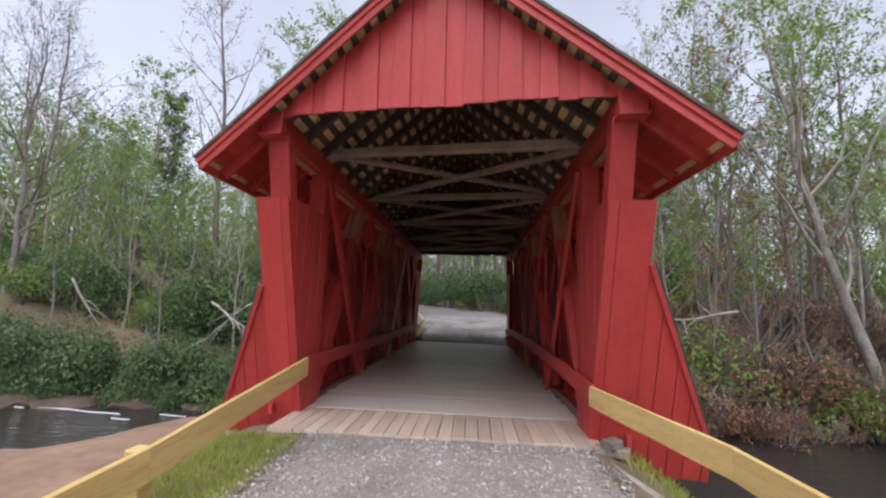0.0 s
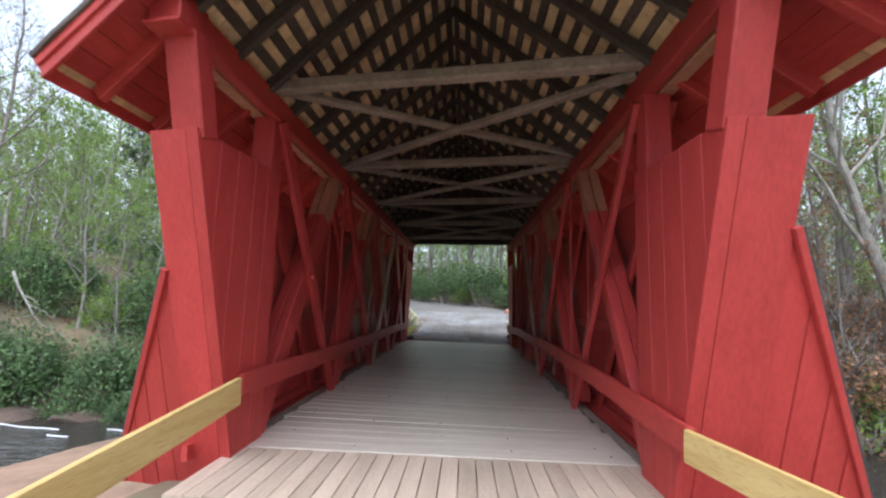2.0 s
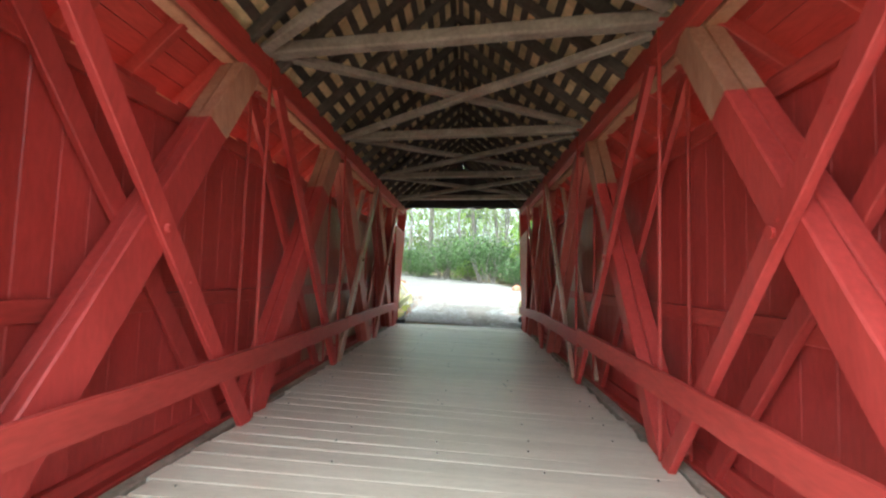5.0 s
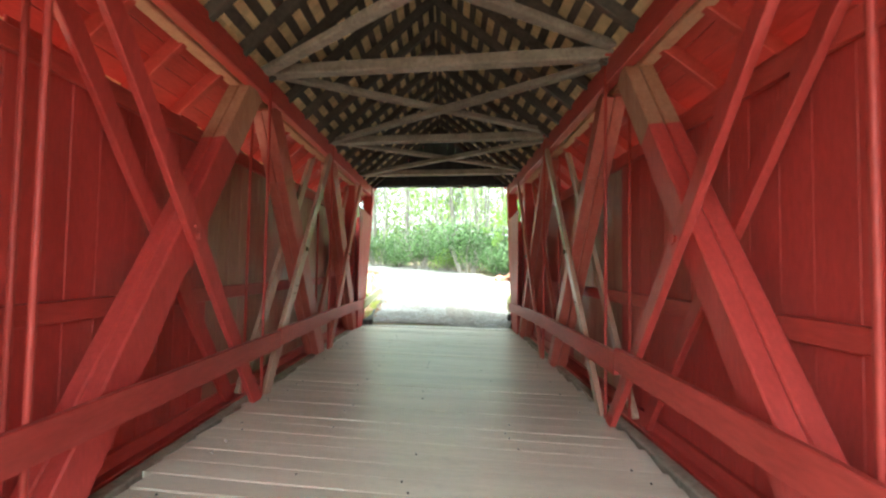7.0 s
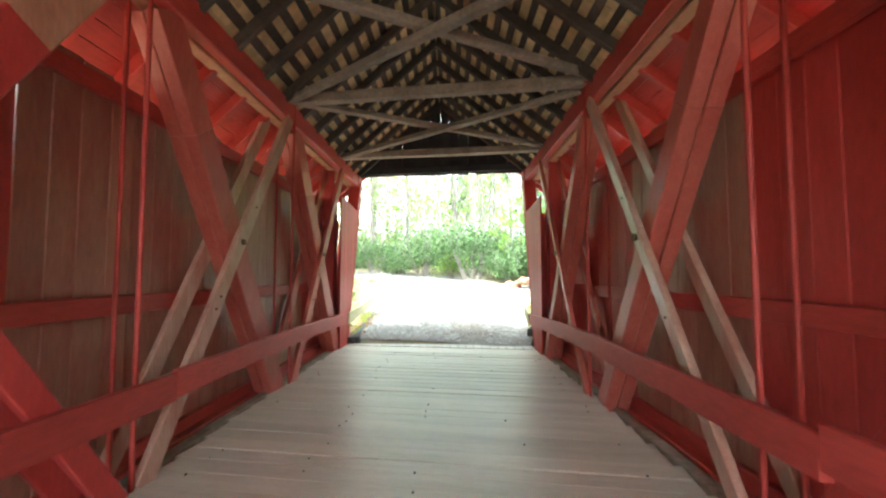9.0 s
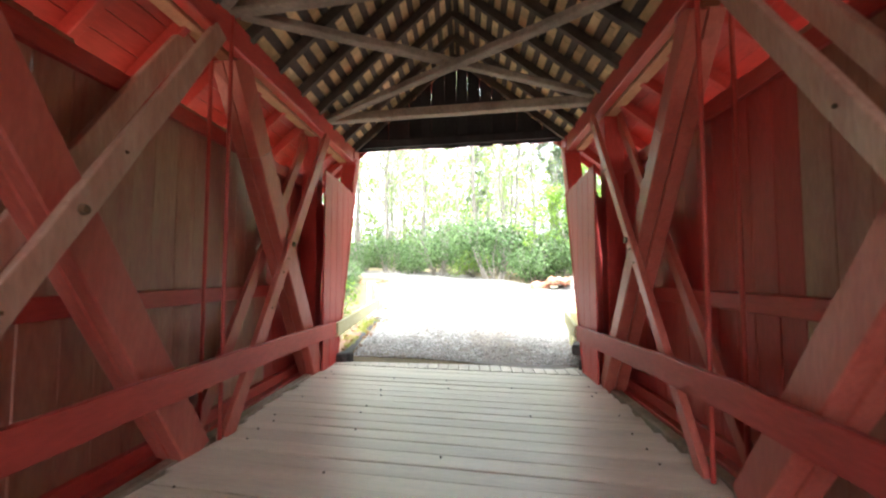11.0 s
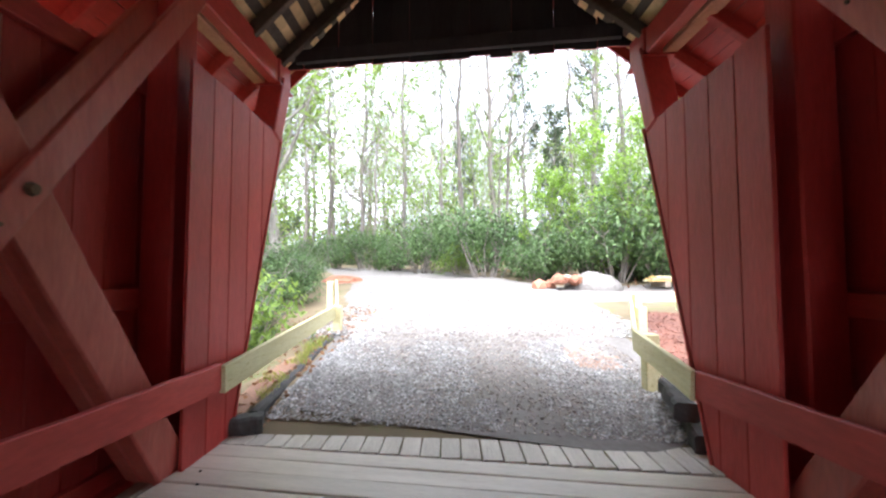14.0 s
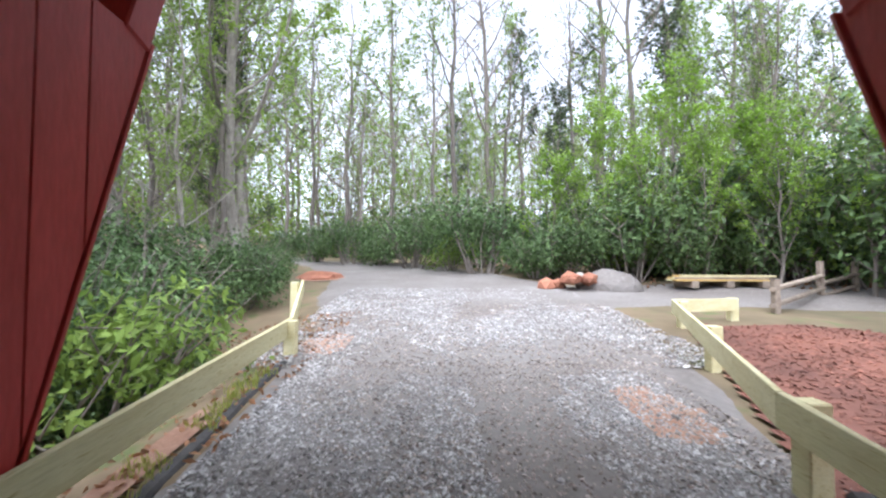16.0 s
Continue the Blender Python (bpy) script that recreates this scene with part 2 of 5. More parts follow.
def timber(name, a, b, wide, deep, mat, side=(1, 0, 0), bevel=0.008, wave=0.0, steps=1):
    """A squared timber from a to b; deep is its size along side, wide across it. wave: how far its edges wander."""
    a, b = Vector(a), Vector(b)
    along = (b - a).normalized()
    s = Vector(side)
    s = (s - along * s.dot(along)).normalized()
    w = along.cross(s).normalized()
    bm = bmesh.new()
    rings = []
    for i in range(steps + 1):
        f = i / steps
        c = a.lerp(b, f)
        j = [random.uniform(-wave, wave) for _ in range(4)]
        rings.append([bm.verts.new(c + s * deep / 2 * p + w * (wide / 2 * q + j[k])) for k, (p, q) in enumerate(((-1, -1), (1, -1), (1, 1), (-1, 1)))])
    for r0, r1 in zip(rings, rings[1:]):
        for k in range(4):
            bm.faces.new((r0[k], r0[(k + 1) % 4], r1[(k + 1) % 4], r1[k]))
    bm.faces.new(rings[0][::-1])
    bm.faces.new(rings[-1])
    if steps > 1:
        bmesh.ops.recalc_face_normals(bm, faces=bm.faces)
        long_edges = [e for e in bm.edges if abs((e.verts[0].co - e.verts[1].co).normalized().dot(along)) > 0.8 or not e.is_manifold]
        bmesh.ops.bevel(bm, geom=long_edges, offset=bevel, segments=1, affect="EDGES", profile=0.5)
        bevel = 0
    return finish(bm, name, mat, bevel)


def slab(name, outline, thick, mat, axis, bevel=0.004, inside=None):
    """A board: an outline of 3D points, made thick along axis."""
    bm = bmesh.new()
    d = Vector(axis) * thick
    low = [bm.verts.new(Vector(p)) for p in outline]
    high = [bm.verts.new(Vector(p) + d) for p in outline]
    bm.faces.new(low[::-1])
    bm.faces.new(high)
    for i in range(len(low)):
        j = (i + 1) % len(low)
        bm.faces.new((low[i], low[j], high[j], high[i]))
    me = finish(bm, name, mat, bevel)
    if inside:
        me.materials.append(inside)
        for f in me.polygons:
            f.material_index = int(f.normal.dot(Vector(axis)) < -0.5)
    return me


def tubes(strands, sides):
    """Tapered tubes along polylines of (point, radius): vertices and faces."""
    verts, faces = [], []
    for line in strands:
        start = len(verts)
        for i, (p, r) in enumerate(line):
            q = line[min(i + 1, len(line) - 1)][0] - line[max(i - 1, 0)][0]
            q = q.normalized() if q.length > 1e-6 else Vector((0, 0, 1))
            s = q.orthogonal().normalized()
            t = q.cross(s)
            for k in range(sides):
                a = 2 * math.pi * k / sides
                verts.append(p + (s * math.cos(a) + t * math.sin(a)) * r)
        for i in range(len(line) - 1):
            for k in range(sides):
                a, b = start + i * sides + k, start + i * sides + (k + 1) % sides
                faces.append((a, b, b + sides, a + sides))
    return verts, faces


# ---- the plan ----
SKEW, MID = -0.139, 5.994


def P(u, x, z):
    """A point of the skewed bridge: u metres along it from its middle, x across, z above the deck."""
    return Vector((x, MID + u + SKEW * x, z))


CROSS = Vector((1, SKEW, 0)).normalized()
RAKE = 0.335
NEAR_FOOT, FAR_FOOT = 5.46, 5.53


def rake(end, z):
    """How far along the bridge the raked portal stands at the height z."""
    return -(NEAR_FOOT + RAKE * z) if end < 0 else FAR_FOOT + RAKE * z


def smooth(a, b, v):
    t = min(1, max(0, (v - a) / (b - a)))
    return t * t * (3 - 2 * t)


def land(x, y):
    """The height of the ground."""
    side = smooth(1.9, 4.2, abs(x + 0.1))
    near = -0.05 - side * (1.9 if x < 0 else 1.7) + smooth(8, 40, abs(x)) * 1.5 + 0.03 * max(0, -y - 6)
    along = y - SKEW * 0.9 * max(-2.2, min(2.2, x)) if abs(x) < 3 else y
    rise = -0.03 + 0.09 * smooth(11.5, 12.6, along) + 0.066 * min(max(0, y - 11.4), 20) + 0.03 * max(0, y - 31.4)
    left = smooth(-1.9, -4.0, x) * (1 - smooth(13, 22, y))
    far = rise - left * 0.9 + smooth(-6, -30, x) * 3.0 + smooth(12, 45, x) * 1.0
    far -= smooth(1.9, 3.2, x) * (1 - smooth(10.9, 11.9, y)) * 0.8
    t1 = smooth(2.7, 0.3, y) if abs(x) < 3 else smooth(2.7, -1.5, y)
    t2 = smooth(9.2, 11.45, along) if abs(x) < 3 else smooth(8.6, 12.5, y)
    bump = 0.10 * noise.noise((x * 0.5, y * 0.5, 0)) + 0.35 * noise.noise((x * 0.09, y * 0.09, 3)) * smooth(4, 12, abs(x))
    bump *= smooth(2.0, 4.5, abs(x)) if y < 30 else 1
    shore = 5.0 + 3.3 * smooth(-9.3, -7.5, x) + 0.3 * noise.noise((x * 0.8, 2, 0))
    bar = 0.55 * smooth(shore + 0.7, shore - 0.8, y) * smooth(-3.0, -5.0, x)
    return (-2.55 + bar) * (1 - t1 - t2) + near * t1 + far * t2 + bump


def sheet(name, xs, ys, height, mat, keep=None):
    verts = [(x, y, height(x, y)) for y in ys for x in xs]
    n = len(xs)
    faces = []
    for j in range(len(ys) - 1):
        for i in range(n - 1):
            if keep is None or keep((xs[i] + xs[i + 1]) / 2, (ys[j] + ys[j + 1]) / 2):
                faces.append((j * n + i, j * n + i + 1, (j + 1) * n + i + 1, (j + 1) * n + i))
    return mesh_from(name, verts, faces, mat, True)


def spread(fine_from, fine_to, step, reach):
    inner = list(np.arange(fine_from, fine_to, step))
    grow, a, b = step, fine_from, fine_to
    low, high = [], []
    while a > -reach:
        grow *= 1.25
        a -= grow
        b += grow
        low.append(a)
        high.append(b)
    return low[::-1] + inner + high


ground = tagged(new("ground", sheet("ground", spread(-14, 14, 0.35, 900), spread(-10, 36, 0.35, 900), land, SOIL)),
                "brown leaf-litter woodland ground sloping down to a creek", "ground", kind="structure")
river = tagged(new("water", sheet("water", list(np.linspace(-70, 70, 60)), list(np.linspace(0, 11.5, 20)), lambda x, y: -2.2, water)),
               "shallow brown creek with dark rippled rapids", "water", kind="structure")
tagged(new("sandbar", sheet("sandbar", list(np.arange(-22, -4.0, 0.16)), list(np.arange(0.2, 9.0, 0.16)), lambda x, y: land(x, y) + 0.012, SAND, lambda x, y: land(x, y) < -1.45 + 0.5 * noise.noise((x * 0.7, y * 0.7, 5)))),
       "pale brown sandbar beside the creek", "sandbar", kind="structure")


def strip(name, line, mat, lift, label, skewed=False):
    """A road along a line of (x, y, half width)."""
    pts = []
    for i in range(len(line) - 1):
        a, b = line[max(i - 1, 0)], line[min(i + 2, len(line) - 1)]
        p, q = line[i], line[i + 1]
        for k in range(12):
            f = k / 12
            h = [f * f * f * (2 * p[c] - 2 * q[c]) for c in range(3)]
            m0, m1 = [(q[c] - a[c]) / 2 for c in range(3)], [(b[c] - p[c]) / 2 for c in range(3)]
            pts.append([(2 * f**3 - 3 * f**2 + 1) * p[c] + (f**3 - 2 * f**2 + f) * m0[c] + (-2 * f**3 + 3 * f**2) * q[c] + (f**3 - f**2) * m1[c] for c in range(3)])
    pts.append(list(line[-1]))
    verts, faces, across = [], [], 10
    for i, (x, y, w) in enumerate(pts):
        a, b = pts[max(i - 1, 0)], pts[min(i + 1, len(pts) - 1)]
        d = Vector((b[0] - a[0], b[1] - a[1], 0)).normalized()
        s = Vector((d.y, -d.x, 0))
        for k in range(across + 1):
            f = k / across * 2 - 1
            rag = 1 + (0.06 * noise.noise((x * 1.3, y * 1.3, f)) if abs(f) > 0.9 and i else 0)
            c = Vector((x, y, 0)) + s * w * f * rag
            if skewed:
                c.y += SKEW * 0.85 * c.x * max(0, 1 - (y - line[0][1]) / 2.5)
            verts.append((c.x, c.y, land(c.x, c.y) + lift - (0.03 if abs(f) > 0.95 else 0)))
    for i in range(len(pts) - 1):
        for k in range(across):
            a = i * (across + 1) + k
            faces.append((a, a + 1, a + across + 2, a + across + 1))
    return tagged(new(name, mesh_from(name, verts, faces, mat, True)), label, "road", kind="structure")


FAR_ROAD = ((0.05, 11.8, 1.75), (0.3, 13.6, 2.1), (0.45, 16.5, 2.7), (0.3, 20.5, 3.5), (-0.6, 24.2, 3.2), (-2.6, 28.5, 2.9), (-6.5, 33.5, 2.5), (-14.0, 40.0, 2.2), (-26.0, 47.0, 2.0))
strip("road", ((0.05, -14, 1.9), (0.05, -8, 1.8), (0.15, -4, 1.6), (0.2, -1.5, 1.55), (0.15, 0.1, 1.62)), GRAVEL_DARK, 0.02, "grey crushed gravel approach in front of the bridge")
strip("road", FAR_ROAD, GRAVEL, 0.02, "pale gravel road leading off the bridge", True)
strip("road", ((0.5, 20.4, 1.9), (4.5, 20.6, 1.8), (10, 20.6, 1.8), (22, 21.0, 1.8)), GRAVEL, 0.03, "pale gravel side drive")

# ---- the bridge: trusses ----
POINTS = [-5.142, -2.575, 0.0, 2.575, 5.142]
CHORD_LOW, CHORD_HIGH = 3.20, 3.44


def truss(sgn):
    t = group_at("timber_truss", P(0, sgn * 1.86, 0))
    inv = Matrix.Translation(-t.location)

    def add(name, me, label="", parent=None):
        ob = part(name, me, parent or t, label=label)
        ob.matrix_basis = inv if parent is None else Matrix()
        return ob

    for x, deep in ((1.79, 0.11), (1.94, 0.13)):
        add("top_chord", timber("top_chord", P(-6.55, sgn * x, 3.32), P(6.6, sgn * x, 3.32), 0.24, deep, RED_LONG if x < 1.9 else TIP, CROSS, 0.01, 0.006, 14), "" if x < 1.9 else "unpainted brown outer chord timber")
        add("bottom_chord", timber("bottom_chord", P(-5.3, sgn * (x + 0.1), -0.14), P(5.4, sgn * (x + 0.1), -0.14), 0.26, deep, RED_LONG if x > 1.9 else OLD, CROSS, 0.01, 0.004, 10), "dusty grey timber beside the deck" if x < 1.9 else "")
    for i, (a, b) in enumerate(zip(POINTS, POINTS[1:])):
        lo, hi = (a, b) if i < 2 else (b, a)
        s = 1 if lo < hi else -1
        paint = (RED, RED, PALE_BRACE, BRACE_RED)[i]
        for x in (1.826, 1.948):
            foot_at, head_at = P(lo + s * 0.19, sgn * x, -0.02), P(hi - s * 0.24, sgn * x, 3.2)
            cut = foot_at.lerp(head_at, 0.775)
            add("main_brace", timber("main_brace", foot_at, cut, 0.24, 0.117, RED if i < 2 else BRACE_RED, CROSS, 0.01, 0.004, 8))
            add("brace_head", timber("brace_head", cut, head_at, 0.236, 0.114, TIP if i < 2 else BRACE_RED, CROSS, 0.006), "unpainted brown end of the brace" if i < 2 else "")
        for x in (1.735, 2.037):
            add("counter_brace", timber("counter_brace", P(hi - s * 0.10, sgn * x, -0.02), P(lo + s * 0.16, sgn * x, 3.2), 0.135, 0.055, paint, CROSS, 0.006, 0.006, 9))
        bolt_at = P((a + b) / 2, sgn * 1.70, 1.62)
        bm = bmesh.new()
        bmesh.ops.create_cone(bm, cap_ends=True, segments=8, radius1=0.034, radius2=0.024, depth=0.03)
        bmesh.ops.rotate(bm, verts=bm.verts, matrix=Matrix.Rotation(radians(90), 3, "Y"))
        bmesh.ops.translate(bm, verts=bm.verts, vec=bolt_at)
        add("bolt", finish(bm, "bolt", RED if i < 2 else BOLT), "" if i < 2 else "rusty round bolt head")
        for k in range(3):
            f = random.uniform(0.2, 0.8)
            q = P(hi - s * 0.10, sgn * 1.704, -0.02).lerp(P(lo + s * 0.16, sgn * 1.704, 3.2), f)
            bm = bmesh.new()
            bmesh.ops.create_cone(bm, cap_ends=True, segments=6, radius1=0.012, radius2=0.01, depth=0.012)
            bmesh.ops.rotate(bm, verts=bm.verts, matrix=Matrix.Rotation(radians(90), 3, "Y"))
            bmesh.ops.translate(bm, verts=bm.verts, vec=q)
            add("nail_head", finish(bm, "nail_head", RED if i < 2 else BOLT))
    for u in POINTS[1:4]:
        for x in (1.74, 2.0):
            du = 0.02 if x < 1.9 else 0.13
            v, f = tubes([[(P(u + du, sgn * x, -0.2), 0.017), (P(u + du, sgn * x, 3.46), 0.017)]], 8)
            add("tie_rod", mesh_from("tie_rod", v, f, IRON, True), "red-painted round iron rod")
        bm = bmesh.new()
        bmesh.ops.create_cube(bm, size=1, matrix=Matrix.Translation(P(u, sgn * 1.87, 3.46)) @ Matrix.Diagonal((0.34, 0.12, 0.025, 1)))
        add("bearing_plate", finish(bm, "bearing_plate", IRON))
    for end, u in ((-1, -5.02), (1, 5.05)):
        add("end_post", timber("end_post", P(u, sgn * (1.86 if end < 0 else 1.97), -0.15), P(u, sgn * (1.86 if end < 0 else 1.97), 3.2), 0.22, 0.22, RED, (0, 1, 0), 0.012, 0.004, 8))
    return tagged(t, "red-painted timber truss with crossed braces and iron rods", "truss", "bridge trusses")


truss(-1)
truss(1)

# ---- side walls ----
for name, sgn in (("wall_left", -1), ("wall_right", 1)):
    wall = tagged(group_at(name, P(0, sgn * 2.14, 0)), "red-painted vertical plank siding of the bridge", "wall", kind="structure")
    back = Matrix.Translation(-wall.location)
    u = -6.25
    while u < 6.2:
        w = random.uniform(0.19, 0.25)
        gap = 0.014 if sgn < 0 and abs(u + 0.75) < 0.12 else random.choice((0.002, 0.003, 0.003, 0.005))
        top = 2.68 + random.uniform(-0.02, 0.03) - (0.12 if sgn > 0 and 3.0 < u < 4.4 else 0)
        bend = random.uniform(-0.004, 0.004)
        end_foot = NEAR_FOOT if u < 0 else FAR_FOOT
        low_a, low_b = (max(-0.55, (abs(v) - end_foot) / RAKE + 0.08) for v in (u, u + w))
        if max(low_a, low_b) > -0.5:
            top = 2.42
        if max(low_a, low_b) > 1.2:
            middle = max(low_a, low_b) + 0.02
        else:
            middle = 1.5
        pts = [P(u, sgn * 2.12, low_a), P(u + w - gap, sgn * 2.12, low_b), P(u + w - (0.001 if gap > 0.01 else gap) + bend * (gap < 0.01), sgn * 2.12, middle), P(u + w - gap, sgn * 2.12, top), P(u, sgn * 2.12, top)]
        part("siding_board", slab("siding_board", pts, 0.024, FADED if (sgn < 0 and -0.6 < u < 3.9) or (sgn > 0 and 0.4 < u < 2.3) else RED, Vector((sgn, sgn * SKEW, 0))), wall).matrix_basis = back
        u += w
    for z in (0.03, 1.11, 2.57):
        part("girt", timber("girt", P(-5.6, sgn * 2.09, z), P(5.7, sgn * 2.09, z), 0.13, 0.05, RED_LONG, CROSS, 0.006, 0.004, 12), wall).matrix_basis = back

# ---- portals ----
for end in (-1, 1):
    for sgn in (-1, 1):
        wing = group_at("portal_wing", P(rake(end, 0), sgn * 1.9, 0))
        back = Matrix.Translation(-wing.location)

        def add(name, me, label=""):
            ob = part(name, me, wing, label=label)
            ob.matrix_basis = back

        inner = end * 4.93
        crest = (2.57 if sgn < 0 else 2.47) + (0.08 if end > 0 else 0)
        edges = [rake(end, crest), end * 6.02, end * 5.75, end * 5.46, end * 5.2, inner]
        for a, b in zip(edges, edges[1:]):
            ta, tb = crest + 0.05 * (abs(edges[0]) - abs(a)), crest + 0.05 * (abs(edges[0]) - abs(b))
            low = -0.12

            def foot(v):
                z = (abs(v) - (NEAR_FOOT if end < 0 else FAR_FOOT)) / RAKE
                return max(low, z)

            pts = [P(a - end * 0.004, sgn * 1.725, foot(a)), P(b + end * 0.004, sgn * 1.725, foot(b)), P(b + end * 0.004, sgn * 1.725, tb + random.uniform(-0.01, 0.01)), P(a - end * 0.004, sgn * 1.725, ta + random.uniform(-0.01, 0.01))]
            if a == edges[0]:
                pts = [P(b + end * 0.004, sgn * 1.725, foot(b)), P(b + end * 0.004, sgn * 1.725, tb), P(a - end * 0.01, sgn * 1.725, ta), P(a - end * 0.01 - end * 0.02, sgn * 1.725, ta - 0.06)]
            if foot(a) > low and foot(b) <= low:
                pts.insert(1, P(rake(end, low), sgn * 1.725, low))
            add("board", slab("board", pts, 0.026, RED, Vector((sgn, sgn * SKEW, 0)), 0.003))

        def face(x0, z0, x1, z1, x2, z2, x3, z3, proud, mat=RED, name="board"):
            pts = [P(rake(end, z) + end * proud, sgn * x, z) for x, z in ((x0, z0), (x1, z1), (x2, z2), (x3, z3))]
            add(name, slab(name, pts, 0.026, mat, Vector((0, end, 0)), 0.003))

        face(1.715, -0.35, 1.815, -0.35, 1.815, crest, 1.715, crest, 0.012)
        wide = 2.12 if sgn < 0 else 2.15
        skirt = 1.56 if sgn < 0 else 1.86
        face(1.82, -0.35, wide, -0.35, wide, crest - 0.01, 1.82, crest - 0.01, 0.008)
        top = lambda x: skirt - (x - wide) * (2.45 if sgn > 0 else 2.3)
        x = wide + 0.005
        for w in (0.17, 0.19, 0.16, 0.18, 0.08):
            face(x, -0.36, x + w - 0.008, -0.36, x + w - 0.008, max(-0.3, top(x + w)), x, top(x), random.uniform(-0.012, -0.002))
            x += w
        for off, pr, mat in ((0.0, 0.03, RED), (0.035, 0.0, ROTTEN)):
            a = P(rake(end, skirt + 0.04) + end * pr, sgn * (wide + off), skirt)
            b = P(rake(end, -0.25) + end * pr, sgn * (wide + (0.83 if sgn > 0 else 0.76) + off), -0.18)
            add("edge_trim", timber("edge_trim", a, b, 0.05, 0.04, mat, (0, 1, 0), 0.004))
        add("upper_post", timber("upper_post", P(rake(end, crest) - end * 0.12, sgn * 1.83, crest - 0.03), P(rake(end, 3.26) - end * 0.12, sgn * 1.82, 3.26), 0.24, 0.2, RED, (0, 1, 0), 0.012))
        def block(name, low, high, out, wide_by, bevel):
            add(name, hexa(name, [P(end * u, sgn * x, z) for z in (low, high) for u, x in ((6.34, 1.72 - wide_by), (out, 1.72 - wide_by), (out, 1.97 + wide_by), (6.34, 1.97 + wide_by))], RED, bevel))

        block("beam_cap", 3.205, 3.45, 6.65, 0.0, 0.01)
        block("drip_board", 3.178, 3.2, 6.68, 0.012, 0.003)
        tagged(wing, "red plank portal wing leaning outward beside the bridge mouth", "portal wing", "portal wings")

# ---- roof ----
RIDGE, PITCH, EAVE = 5.10, 0.85, 2.54
roof_z = lambda x: RIDGE - PITCH * abs(x)
for k, end in enumerate((-1, 1)):
    gable = tagged(group_at("wall_gable_1" if end < 0 else "wall_gable_2", P(end * 6.60, 0, 3.36)), "red vertical boards closing the gable above the bridge mouth", "gable", kind="structure")
    back = Matrix.Translation(-gable.location)
    x, i = -1.78, 0
    while x < 1.7:
        w = random.uniform(0.15, 0.23)
        b = min(1.78, x + w)
        low = (3.40 if end < 0 else 3.44) + random.uniform(-0.025, 0.012)
        pts = [P(end * 6.60, x - 0.012 * (i % 2), low), P(end * 6.60, b + 0.012 * (i % 2) - 0.003 * (i % 7 == 3), low + random.uniform(-0.006, 0.006)), P(end * 6.60, b - 0.003, max(low + 0.01, roof_z(b) - 0.16)), P(end * 6.60, x + 0.003, max(low + 0.01, roof_z(x) - 0.16))]
        if x < 0 < b:
            pts.insert(3, P(end * 6.60, 0, RIDGE - 0.16))
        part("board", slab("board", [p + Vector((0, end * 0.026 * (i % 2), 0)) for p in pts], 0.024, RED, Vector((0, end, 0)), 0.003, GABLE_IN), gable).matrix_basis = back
        x, i = x + w, i + 1
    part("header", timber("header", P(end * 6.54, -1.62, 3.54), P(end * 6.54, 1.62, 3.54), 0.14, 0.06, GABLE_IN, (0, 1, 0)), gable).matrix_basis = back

roof = tagged(group_at("roof", P(0, 0, RIDGE)), "dark wooden shingle roof with open rafters below", "roof", kind="structure")
roof_back = Matrix.Translation(-roof.location)


def roof_part(name, me, label=""):
    ob = part(name, me, roof, label=label)
    ob.matrix_basis = roof_back
    return ob


